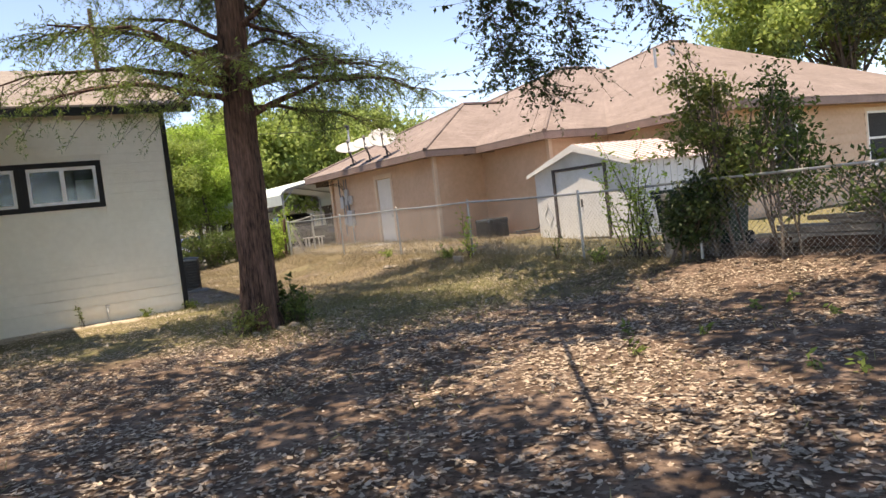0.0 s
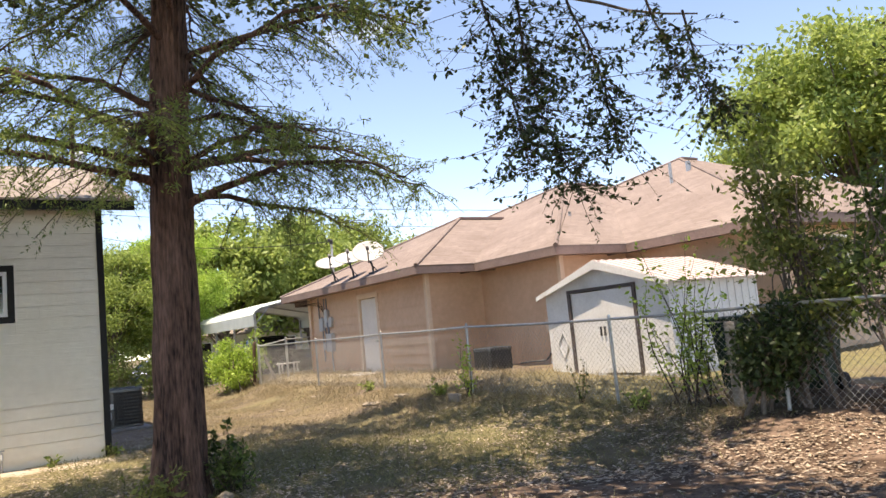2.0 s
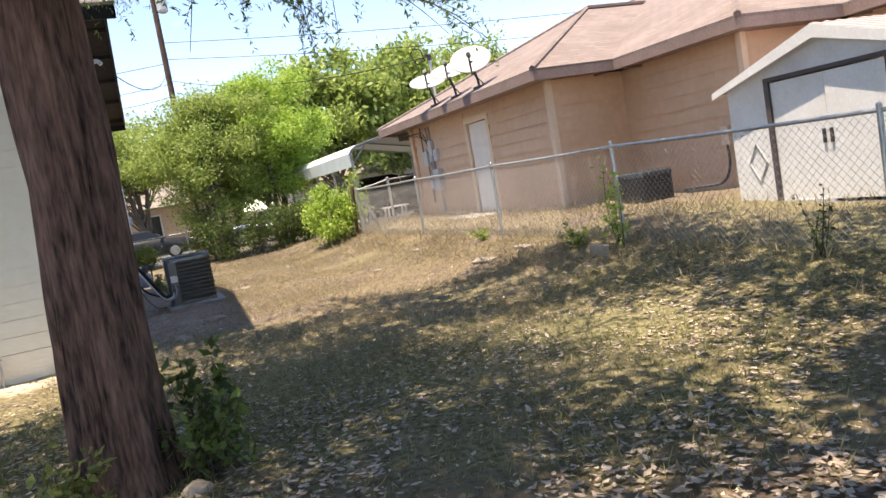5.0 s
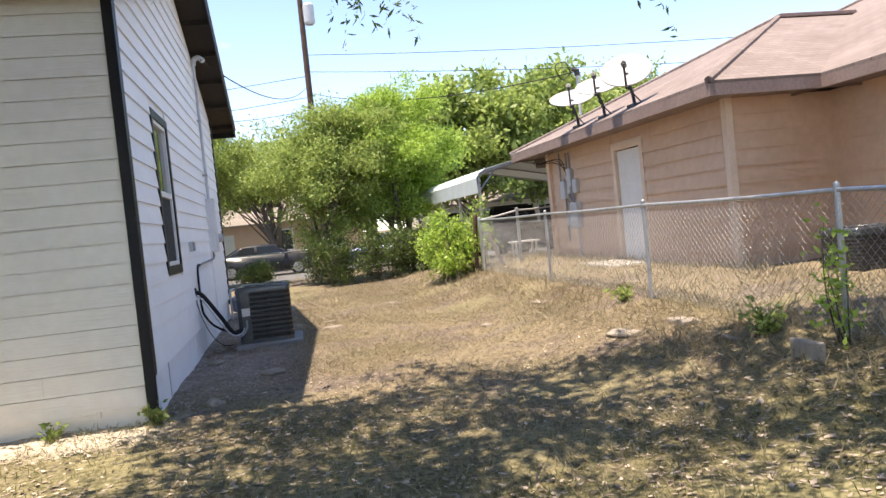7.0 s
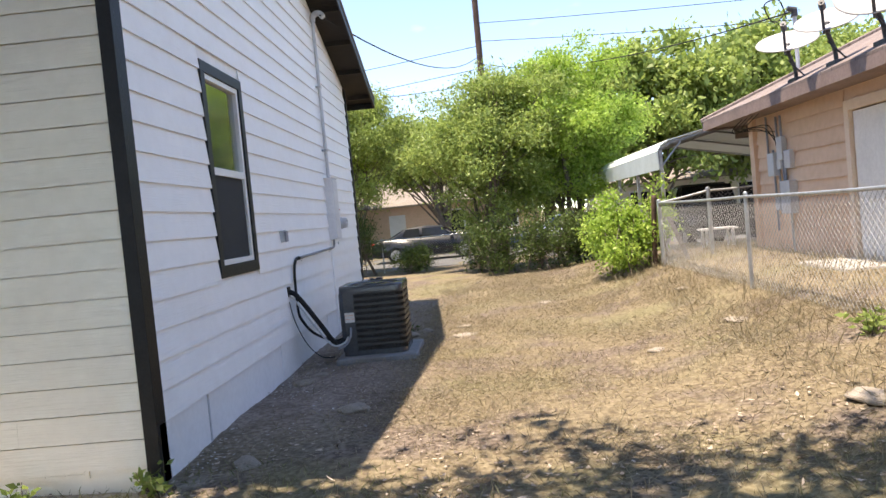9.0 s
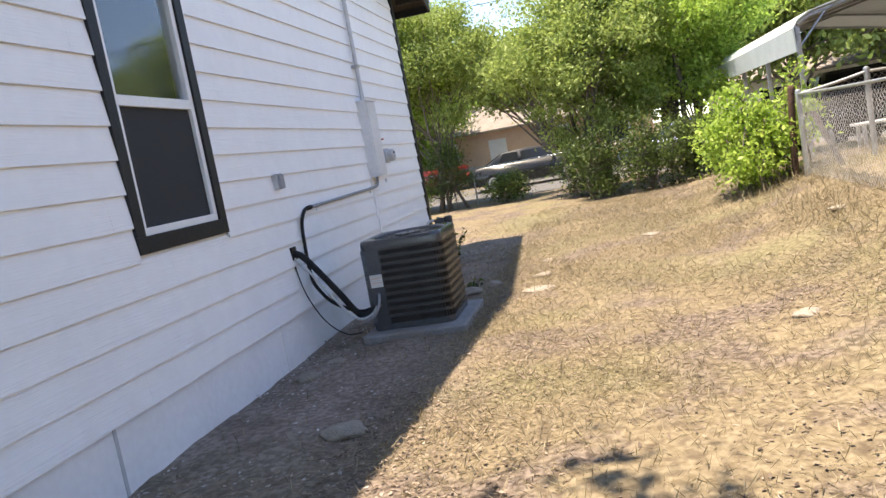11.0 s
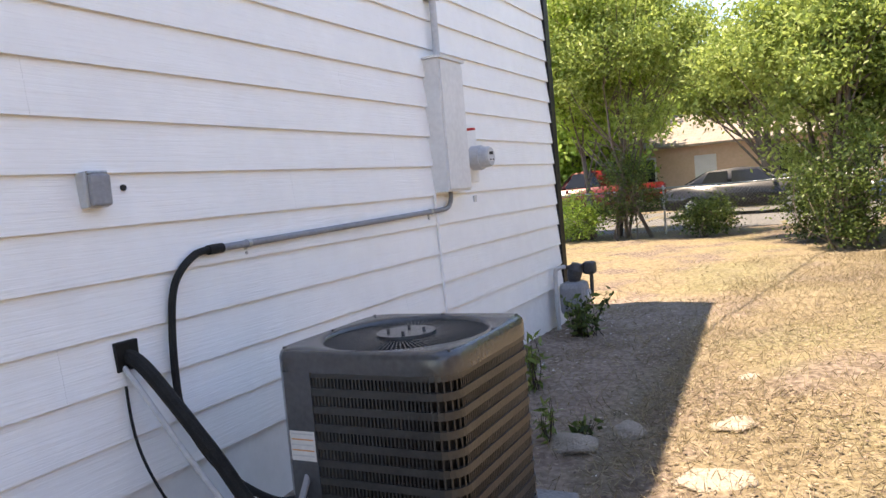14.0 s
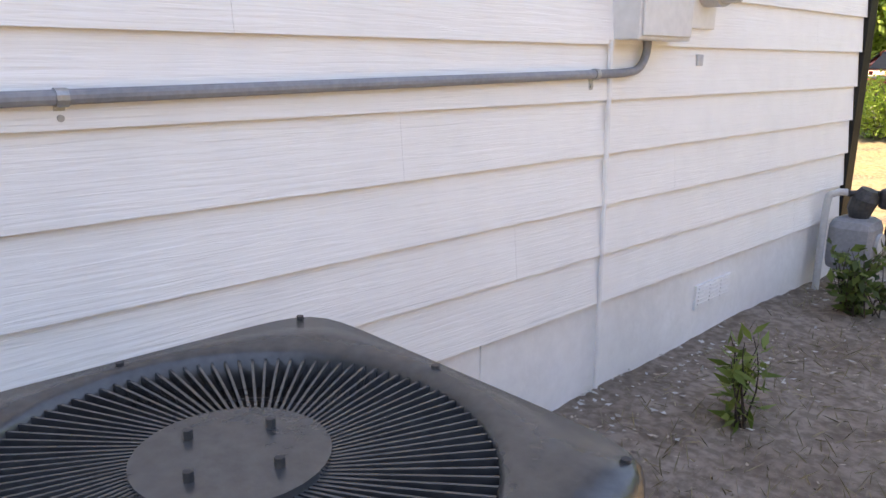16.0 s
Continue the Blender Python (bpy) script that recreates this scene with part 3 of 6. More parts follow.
    part("insect_screen", boxed((WALL_X - 0.015, y0 + 0.05, z0 + 0.05), (WALL_X - 0.012, y1 - 0.05, zm - 0.035)), SCREEN, w, "dark grey insect screen")
    # twin sliders of the rear wall
    for i, (x0, x1) in enumerate(((0.78, 2.2), (-0.7, 0.78))):
        w = thing(f"window_{i + 2}", ((x0 + x1) / 2, WALL_S, 2.4), "small white sliding window in a thick black surround", "window", kind="structure")
        z0, z1 = 2.28, 3.2
        for a, b in (((x0, z0), (x1, z0 + 0.1)), ((x0, z1 - 0.1), (x1, z1)), ((x0, z0 + 0.1), (x0 + 0.1, z1 - 0.1)), ((x1 - 0.1, z0 + 0.1), (x1, z1 - 0.1))):
            part("surround", boxed((a[0], WALL_S - 0.034, a[1]), (b[0], WALL_S - 0.001, b[1]), 0.003), BLACK, w)
        xm, u0, u1, v0, v1 = (x0 + x1) / 2, x0 + 0.1, x1 - 0.1, z0 + 0.1, z1 - 0.1
        for a, b in (((u0, v0), (u1, v0 + 0.06)), ((u0, v1 - 0.06), (u1, v1)), ((u0, v0 + 0.06), (u0 + 0.06, v1 - 0.06)), ((u1 - 0.06, v0 + 0.06), (u1, v1 - 0.06)), ((xm - 0.04, v0 + 0.06), (xm + 0.04, v1 - 0.06))):
            part("window_frame", boxed((a[0], WALL_S - 0.016, a[1]), (b[0], WALL_S + 0.06, b[1]), 0.003), VINYL, w)
        for a, b in ((u0 + 0.06, xm - 0.04), (xm + 0.04, u1 - 0.06)):
            part("pane", boxed((a, WALL_S + 0.02, v0 + 0.06), (b, WALL_S + 0.025, v1 - 0.06)), GLASS, w).visible_shadow = False


own_house()


# ---- neighbour's house ----
def neighbour():
    zb = 0.38
    h = thing("neighbour_house", (14, 19, 0.4), "tan lap-sided single-storey house with a reddish hip roof", "house")
    top = 3.0
    outline = [(11.13, 25.4), (11.13, 18.2), (12.82, 18.2), (12.82, 15.15), (14.95, 15.15), (14.95, 11.1), (25.0, 11.1), (25.0, 27), (13, 27), (13, 25.4)]
    bm = bmesh.new()
    slab(bm, [(x, y, -0.1) for x, y in outline], (0, 0, zb + 0.12))
    part("foundation", bm, CONCRETE, h)
    door = (20.86, 21.92, 0.42, 2.66)
    for i, (a, b) in enumerate(zip(outline, outline[1:] + outline[:1])):
        if i > 6:
            bm = boxed((min(a[0], b[0]) - 0.1, min(a[1], b[1]) - 0.1, 0.3), (max(a[0], b[0]) + 0.1, max(a[1], b[1]) + 0.1, top))
            part("wall", bm, TAN, h)
            continue
        axis, out = ("y", -1) if a[0] == b[0] else ("x", -1)
        s0, s1 = (min(a[1], b[1]), max(a[1], b[1])) if axis == "y" else (min(a[0], b[0]), max(a[0], b[0]))
        face = a[0] if axis == "y" else a[1]
        bm = bmesh.new()
        holes = [door] if i == 0 else [(20.4, 21.6, 1.3, 2.75), (16.3, 17.3, 1.2, 2.75)] if i == 5 else []
        s = s0
        for h0, h1, z0, z1 in sorted(holes) + [(s1, s1, 0, 0)]:
            pieces = [(s, h0, 0.3, top)] + ([(h0, h1, 0.3, z0), (h0, h1, z1, top)] if h1 > h0 else [])
            for p0, p1, q0, q1 in pieces:
                if p1 - p0 > 1e-3 and q1 - q0 > 1e-3:
                    box(bm, (face, p0, q0) if axis == "y" else (p0, face, q0), (face + 0.15, p1, q1) if axis == "y" else (p1, face + 0.15, q1))
            s = h1
        w = part("wall", bm, TAN, h)
        siding(w, axis, out, face, 0.5, top - 0.05, 0.245, TAN, lambda z: (s0, s1), [(q[0] - 0.1, q[1] + 0.1, q[2] - 0.1, q[3] + 0.1) for q in holes], 4.9, 0.045)
        for q in holes:
            if i == 5:
                w2 = part("window", boxed((q[0], face - 0.02, q[2]), (q[1], face + 0.06, q[2] + 0.06)), VINYL, h)
                for a0, b0 in (((q[0], q[3] - 0.06), (q[1], q[3])), ((q[0], q[2] + 0.06), (q[0] + 0.06, q[3] - 0.06)), ((q[1] - 0.06, q[2] + 0.06), (q[1], q[3] - 0.06)), ((q[0] + 0.06, (q[2] + q[3]) / 2 - 0.03), (q[1] - 0.06, (q[2] + q[3]) / 2 + 0.03))):
                    part("frame", boxed((a0[0], face - 0.02, a0[1]), (b0[0], face + 0.06, b0[1])), VINYL, w2)
                part("pane", boxed((q[0] + 0.06, face + 0.02, q[2] + 0.06), (q[1] - 0.06, face + 0.025, q[3] - 0.06)), SCREEN, w2)
                for a0, b0 in (((q[0] - 0.1, q[3]), (q[1] + 0.1, q[3] + 0.1)), ((q[0] - 0.1, q[2] - 0.1), (q[1] + 0.1, q[2])), ((q[0] - 0.1, q[2]), (q[0], q[3])), ((q[1], q[2]), (q[1] + 0.1, q[3]))):
                    part("casing", boxed((a0[0], face - 0.03, a0[1]), (b0[0], face, b0[1])), TAN_TRIM, w2)
    # side door
    d = part("door", boxed((11.15, 20.9, 0.44), (11.19, 21.88, 2.6), 0.004), DOOR, h, "white flush side door, closed")
    for a, b in (((20.76, 0.42), (20.88, 2.76)), ((21.9, 0.42), (22.02, 2.76)), ((20.88, 2.62), (21.9, 2.76))):
        part("casing", boxed((11.09, a[0], a[1]), (11.2, b[0], b[1]), 0.004), TAN_TRIM, d)
    part("knob", tubed([(11.15, 20.98, 1.4), (11.09, 20.98, 1.4)], 0.03, 10), GALV, d)
    # corner posts
    for x, y in ((11.13, 18.2), (12.82, 15.15), (14.95, 11.1), (11.13, 25.4)):
        part("corner_post", boxed((x - 0.055, y - 0.055, 0.36), (x + 0.06, y + 0.06, top), 0.004), TAN_TRIM, h)
    e = 3.1
    roofs = [
        ((10.49, 20), (17.55, 26.45), 22.0, 14.94, 20.0, 5.0),
        ((12.17, 25), (14.5, 29.5), 22.0, 19.6, 25.0, 6.25),
        ((14.3, 25.6), (10.45, 28.1), 19.3, 22.6, 23.4, 6.65),
    ]
    for k, ((x0, x1), (y0, y1), yr, r0, r1, zr) in enumerate(roofs):
        p = [(x0, y0, e), (x1, y0, e), (x1, y1, e), (x0, y1, e), (r0, yr, zr), (r1, yr, zr)]
        faces = [((0, 3, 4), SHINGLE_Y), ((0, 1, 5, 4), SHINGLE_X), ((2, 3, 4, 5), SHINGLE_X), ((1, 2, 5), SHINGLE_Y)]
        for f, m in faces:
            bm = bmesh.new()
            slab(bm, [p[i] for i in f], (0, 0, -0.04))
            part("roof_slope", bm, m, h)
        bm = bmesh.new()
        slab(bm, [(x0 + 0.04, y0 + 0.04, e - 0.14), (x1 - 0.04, y0 + 0.04, e - 0.14), (x1 - 0.04, y1 - 0.04, e - 0.14), (x0 + 0.04, y1 - 0.04, e - 0.14)], (0, 0, -0.02))
        part("soffit", bm, FASCIA, h)
        for a, b in (((x0, y0), (x0 + 0.04, y1)), ((x0 + 0.04, y0), (x1, y0 + 0.04)), ((x0 + 0.04, y1 - 0.04), (x1, y1))):
            part("fascia", boxed((a[0], a[1], e - 0.2), (b[0], b[1], e - 0.035)), FASCIA, h)
        part("ridge_vent", boxed((r0 - 0.05, yr - 0.14, zr - 0.03), (r1 if k == 2 else r0 + 1.7, yr + 0.14, zr + 0.05), 0.015), FASCIA, h)
        for a in (p[0], p[3]):
            bm = tubed([Vector(a) + Vector((0, 0, 0.0)), Vector(p[4]) + Vector((0, 0, 0.0))], 0.06, 6)
            part("hip_cap", bm, SHINGLE_X, h)
    # the long broken hip seen behind
    for x, y, z, r in ((15.2, 17.2, 4.15, 0.05), (19.2, 17.0, 5.6, 0.06), (20.3, 17.2, 5.75, 0.1)):
        part("vent_pipe", tubed([(x, y, z - 0.5), (x, y, z + 0.2)], r * 0.8, 10), GALV, h)


neighbour()


# ---- air conditioner beside the gable wall ----
def rounded_square(cx, cy, half, r, n=6):
    pts = []
    for qx, qy, a0 in ((1, 1, 0), (-1, 1, 90), (-1, -1, 180), (1, -1, 270)):
        for k in range(n + 1):
            a = radians(a0 + 90 * k / n)
            pts.append((cx + qx * (half - r) + r * math.cos(a), cy + qy * (half - r) + r * math.sin(a)))
    return pts


def ring_prism(bm, pts, z0, z1, inner=None):
    lo, hi = [bm.verts.new((x, y, z0)) for x, y in pts], [bm.verts.new((x, y, z1)) for x, y in pts]
    k = len(pts)
    for i in range(k):
        bm.faces.new((lo[i], lo[(i + 1) % k], hi[(i + 1) % k], hi[i]))
    if inner is None:
        bm.faces.new(hi)
        bm.faces.new(lo[::-1])
        return
    lo2, hi2 = [bm.verts.new((x, y, z0)) for x, y in inner], [bm.verts.new((x, y, z1)) for x, y in inner]
    for i in range(k):
        j = (i + 1) % k
        bm.faces.new((hi[i], hi[j], hi2[j], hi2[i]))
        bm.faces.new((lo[j], lo[i], lo2[i], lo2[j]))
        bm.faces.new((lo2[j], lo2[i], hi2[i], hi2[j]))


def condenser(cx, cy, z0, z1, half, label, detail=True):
    ac = thing("air_conditioner", (cx, cy, z0), label, "air conditioner")
    bm = bmesh.new()
    ring_prism(bm, rounded_square(cx, cy, half - 0.035, 0.07), z0 + 0.02, z1 - 0.07)
    part("coil", bm, AC_COIL, ac)
    bm = bmesh.new()
    ring_prism(bm, rounded_square(cx, cy, half, 0.09), z0, z0 + 0.06)
    part("base_pan", bm, AC_PAINT, ac)
    rows = 10
    pitch = (z1 - 0.09 - z0 - 0.06) / rows
    for i in range(1, rows + 1):
        z = z0 + 0.06 + pitch * i
        bm = bmesh.new()
        ring_prism(bm, rounded_square(cx, cy, half, 0.09), z - 0.015, z + 0.015, rounded_square(cx, cy, half - 0.02, 0.075))
        part("guard_band", bm, AC_BAND, ac)
    # upright louvre wires
    edge = rounded_square(cx, cy, half - 0.006, 0.086, 5)
    n = len(edge)
    for i in range(n):
        a, b = Vector((*edge[i], 0)), Vector((*edge[(i + 1) % n], 0))
        steps = max(1, int((b - a).length / 0.0165))
        for k in range(steps):
            p = a.lerp(b, k / steps)
            d = (b - a).normalized() * 0.0035
            o = Vector((p.x - cx, p.y - cy, 0)).normalized() * 0.012
            bm = bmesh.new()
            v = [bm.verts.new(q) for q in (p - d, p + d, p + d - o, p - d - o)]
            w = [bm.verts.new(q.co + Vector((0, 0, z1 - 0.08 - z0 - 0.05))) for q in v]
            for q in (*v, *w):
                q.co.z += z0 + 0.05
            for q, r in ((0, 1), (1, 2), (2, 3), (3, 0)):
                bm.faces.new((v[q], v[r], w[r], w[q]))
            part("louvre_wire", bm, AC_BAND, ac)
    # top cap with a round fan opening
    R, cap_out, circle = half * 0.86, [], []
    for a in np.linspace(0, 2 * math.pi, 97)[:-1]:
        c, s = math.cos(a), math.sin(a)
        q = (half + 0.006) / (abs(c) ** 9 + abs(s) ** 9) ** (1 / 9)
        cap_out.append((cx + q * c, cy + q * s))
        circle.append((cx + R * c, cy + R * s))
    k = len(cap_out)
    bm = bmesh.new()
    shrunk = [(cx + (x - cx) * 0.965, cy + (y - cy) * 0.965) for x, y in cap_out]
    def lift(f):
        return z1 - 0.02 + 0.018 * f
    lip_o = [(cx + (x - cx) * 1.05, cy + (y - cy) * 1.05) for x, y in circle]
    layers = [[(x, y, z1 - 0.085) for x, y in cap_out], [(x, y, z1 - 0.03) for x, y in cap_out], [(cx + (x - cx) * 0.988, cy + (y - cy) * 0.988, z1 - 0.010) for x, y in cap_out], [(x, y, z1) for x, y in shrunk], [(x, y, z1 - 0.003) for x, y in lip_o], [(x, y, z1 - 0.014) for x, y in circle], [(x, y, z1 - 0.10) for x, y in circle]]
    rings = [[bm.verts.new(p) for p in L] for L in layers]
    for q, w in zip(rings, rings[1:]):
        for i in range(k):
            bm.faces.new((q[i], q[(i + 1) % k], w[(i + 1) % k], w[i]))
    part("top_cap", bm, AC_PAINT, ac, "weathered charcoal-grey steel cap", True)
    # radial fan guard
    hub_r = R * 0.37
    count = 96
    for i in range(count):
        bm = bmesh.new()
        a = 2 * math.pi * i / count
        b = a + 0.20
        p = Vector((cx + hub_r * 0.9 * math.cos(a), cy + hub_r * 0.9 * math.sin(a), z1 - 0.012))
        q = Vector((cx + R * 1.005 * math.cos(b), cy + R * 1.005 * math.sin(b), z1 - 0.016))
        d = (q - p).normalized()
        s = Vector((-d.y, d.x, 0)) * 0.0022
        up = Vector((0, 0, 0.016))
        v = [bm.verts.new(w) for w in (p - s, p + s, q + s, q - s, p - s - up, p + s - up, q + s - up, q - s - up)]
        for f in ((0, 1, 2, 3), (4, 7, 6, 5), (0, 4, 5, 1), (1, 5, 6, 2), (3, 2, 6, 7), (0, 3, 7, 4)):
            bm.faces.new([v[w] for w in f])
        part("guard_wire", bm, AC_PAINT, ac)
    for rr in (R * 0.62,):
        part("guard_ring", tubed([(cx + rr * math.cos(a), cy + rr * math.sin(a), z1 - 0.03) for a in np.linspace(0, 2 * math.pi, 49)], 0.003, 5), AC_BAND, ac)
    bm = bmesh.new()
    disc = [(cx + hub_r * math.cos(a), cy + hub_r * math.sin(a)) for a in np.linspace(0, 2 * math.pi, 33)[:-1]]
    ring_prism(bm, disc, z1 - 0.03, z1 - 0.002)
    hub = part("motor_plate", bm, AC_PAINT, ac, "round motor plate with four bolts")
    for i in range(4):
        a = radians(20 + 90 * i)
        x, y = cx + hub_r * 0.6 * math.cos(a), cy + hub_r * 0.6 * math.sin(a)
        part("bolt", tubed([(x, y, z1 - 0.004), (x, y, z1 + 0.011)], 0.007, 6), DARK_METAL, hub)
    for i in range(3):
        a = radians(40 + 120 * i)
        bm = bmesh.new()
        w = 0.5
        pts = [(hub_r * 0.5, a - w * 0.4, 0.0), (R * 0.94, a - w, -0.03), (R * 0.96, a + w * 0.6, 0.035), (hub_r * 0.5, a + w * 0.5, 0.03)]
        slab(bm, [(cx + r * math.cos(b), cy + r * math.sin(b), z1 - 0.12 + z) for r, b, z in pts], (0, 0, -0.004))
        part("fan_blade", bm, AC_COIL, ac)
    bm = bmesh.new()
    ring_prism(bm, [(cx + R * math.cos(a), cy + R * math.sin(a)) for a in np.linspace(0, 2 * math.pi, 33)[:-1]], z1 - 0.30, z1 - 0.27)
    part("fan_well", bm, BLACK, ac)
    for x, y in ((-0.93, -0.86), (0.0, -0.95), (0.93, -0.86), (0.95, 0.1), (0.9, 0.88), (-0.05, 0.94), (-0.93, 0.86), (-0.94, 0.0)):
        x, y = cx + x * half, cy + y * half
        part("screw", tubed([(x, y, z1 - 0.006), (x, y, z1 + 0.004)], 0.007, 8), DARK_METAL, ac)
    if not detail:
        return ac
    # smooth service corner with its rating label
    bm = bmesh.new()
    x0, y0 = cx - half - 0.004, cy - half - 0.004
    slab(bm, [(x0 + 0.02, y0 + 0.20, z0 + 0.05), (x0, y0 + 0.18, z0 + 0.05), (x0, y0 + 0.06, z0 + 0.05), (x0 + 0.06, y0, z0 + 0.05), (x0 + 0.19, y0, z0 + 0.05), (x0 + 0.19, y0 + 0.02, z0 + 0.05)], (0, 0, z1 - 0.085 - z0 - 0.05))
    panel = part("service_panel", bm, AC_PAINT, ac, "smooth dark service panel")
    lz = z0 + 0.42
    part("rating_label", boxed((x0 + 0.065, y0 - 0.002, lz), (x0 + 0.185, y0 - 0.0005, lz + 0.12)), LABEL, panel, "pale rating label with orange rules")
    for i in range(5):
        part("label_line", boxed((x0 + 0.072, y0 - 0.0035, lz + 0.018 + i * 0.022), (x0 + 0.178, y0 - 0.002, lz + 0.023 + i * 0.022)), ORANGE if i % 2 else GREY_BOX, panel)
    part("service_valve", tubed([(x0 + 0.12, y0, z0 + 0.25), (x0 + 0.12, y0 - 0.05, z0 + 0.25)], 0.02, 8), DARK_METAL, panel)
    return ac


AX, AY = 4.44, 20.71
tagged(part("equipment_pad", box(bmesh.new(), (3.97, 20.14, -0.04), (4.97, 21.24, 0.075), 0.02), PAD), "grey composite equipment pad on the earth", "pad")
condenser(AX, AY, 0.075, 0.935, 0.40, "charcoal central air conditioner unit on a grey pad")


def utilities():
    X = WALL_X + 0.02
    # refrigerant lines and power whip
    ls = thing("refrigerant_lines", (X, 20.08, 0.9), "black insulated refrigerant lines running from wall to unit", "pipe")
    part("hole_cover", boxed((X - 0.015, 20.02, 0.90), (X + 0.012, 20.13, 1.02), 0.004), BLACK, ls)
    part("insulated_line", tubed(curve_pts([(X - 0.02, 20.08, 0.96), (X + 0.09, 20.09, 0.90), (X + 0.30, 20.18, 0.55), (X + 0.46, 20.24, 0.28), (X + 0.56, 20.32, 0.27), (X + 0.62, 20.42, 0.30)]), 0.030, 10), RUBBER, ls)
    part("copper_line", tubed(curve_pts([(X - 0.02, 20.06, 0.93), (X + 0.08, 20.05, 0.84), (X + 0.27, 20.12, 0.50), (X + 0.44, 20.18, 0.26), (X + 0.58, 20.24, 0.26), (X + 0.63, 20.36, 0.36)]), 0.012, 8), GREY_BOX, ls, "pale bare metal line")
    part("control_cable", tubed(curve_pts([(X - 0.02, 20.07, 0.94), (X + 0.05, 20.04, 0.6), (X + 0.16, 20.1, 0.30), (X + 0.3, 20.2, 0.12), (X + 0.45, 20.24, 0.10)]), 0.006, 6), RUBBER, ls)
    part("flexible_whip", tubed(curve_pts([(X + 0.50, 20.22, 0.2), (X + 0.60, 20.2, 0.24), (X + 0.66, 20.24, 0.33), (X + 0.66, 20.33, 0.45)]), 0.014, 8), GREY_PVC, ls)
    # conduit
    c = thing("electrical_conduit", (X, 21.8, 1.34), "grey plastic conduit strapped along the white siding", "conduit")
    part("conduit_run", tubed([(X + 0.025, 20.62, 1.335), (X + 0.025, 22.9, 1.372)], 0.017, 12), GREY_PVC, c)
    part("upper_elbow", tubed(curve_pts([(X + 0.025, 22.9, 1.372), (X + 0.025, 23.03, 1.385), (X + 0.025, 23.09, 1.44), (X + 0.025, 23.1, 1.52)]), 0.017, 12), GREY_PVC, c)
    part("coupling", tubed([(X + 0.025, 20.56, 1.334), (X + 0.025, 20.65, 1.336)], 0.023, 12), RUBBER, c)
    part("lower_flex", tubed(curve_pts([(X + 0.025, 20.6, 1.335), (X + 0.027, 20.47, 1.32), (X + 0.03, 20.34, 1.21), (X + 0.035, 20.29, 1.0), (X + 0.04, 20.28, 0.72), (X + 0.07, 20.30, 0.58), (X + 0.20, 20.33, 0.40), (X + 0.44, 20.37, 0.28), (X + 0.6, 20.42, 0.32)]), 0.017, 10), RUBBER, c, "dark flexible conduit")
    for y, z in ((20.83, 1.338), (22.75, 1.37)):
        s = part("strap", tubed([(X + 0.025, y - 0.013, z), (X + 0.025, y + 0.013, z)], 0.021, 12), GALV, c)
        part("strap_screw", tubed([(X - 0.01, y, z - 0.045), (X + 0.012, y, z - 0.045)], 0.008, 8), GALV, s)
        part("strap_tab", boxed((X, y - 0.012, z - 0.06), (X + 0.006, y + 0.012, z - 0.015)), GALV, s)
    # breaker box, mast and meter
    b = thing("breaker_box", (X, 23.0, 1.5), "white painted electric panel box on the siding", "electrical box")
    part("case", boxed((X - 0.015, 22.88, 1.5), (X + 0.12, 23.27, 2.46), 0.006), SHED, b)
    part("cover", boxed((X + 0.12, 22.895, 1.515), (X + 0.132, 23.255, 2.44), 0.004), SHED, b)
    part("cover_flange", boxed((X - 0.01, 23.272, 1.5), (X + 0.10, 23.285, 2.1)), GREY_BOX, b)
    part("seal_tag", boxed((X + 0.022, 23.42, 1.966), (X + 0.105, 23.47, 1.982)), RED, b, "small red seal tag")
    part("drip_lip", boxed((X - 0.015, 22.86, 2.46), (X + 0.14, 23.29, 2.475)), SHED, b)
    m = thing("electric_meter", (X, 23.5, 1.75), "round grey electric meter with a clear dome", "meter")
    part("meter_can", boxed((X - 0.015, 23.30, 1.56), (X + 0.022, 23.66, 2.02), 0.006), VINYL, m)
    part("meter_ring", tubed([(X + 0.02, 23.56, 1.75), (X + 0.105, 23.56, 1.75)], 0.098, 24), GREY_BOX, m)
    part("dial_body", tubed([(X + 0.105, 23.56, 1.75), (X + 0.17, 23.56, 1.75), (X + 0.185, 23.56, 1.75)], [0.085, 0.082, 0.072], 24), GREY_BOX, m)
    part("display", boxed((X + 0.1855, 23.525, 1.765), (X + 0.188, 23.595, 1.79)), DARK, m)
    part("name_plate", boxed((X + 0.1855, 23.51, 1.715), (X + 0.188, 23.61, 1.74)), LABEL, m)
    part("plate_bar", boxed((X + 0.1885, 23.515, 1.722), (X + 0.19, 23.55, 1.734)), DARK, m)
    part("plate_bar", boxed((X + 0.1885, 23.575, 1.722), (X + 0.19, 23.605, 1.734)), DARK, m)
    s = thing("service_mast", (X, 22.92, 2.47), "grey steel service mast rising up the gable", "pipe")
    part("mast_pipe", tubed([(X + 0.05, 23.02, 2.47), (X + 0.05, 23.02, 4.95)], 0.026, 12), GREY_BOX, s)
    part("weatherhead", tubed(curve_pts([(X + 0.05, 23.02, 4.93), (X + 0.07, 23.02, 5.03), (X + 0.16, 23.0, 5.06), (X + 0.24, 22.97, 4.98)]), [0.045] * 24 + [0.03], 10), GREY_BOX, s)
    for z in (2.9, 3.9):
        part("mast_strap", boxed((X - 0.01, 22.97, z), (X + 0.08, 23.07, z + 0.03)), GALV, s)
    g = thing("ground_wire", (X, 22.9, 0), "thin painted ground wire strip down the wall", "wire")
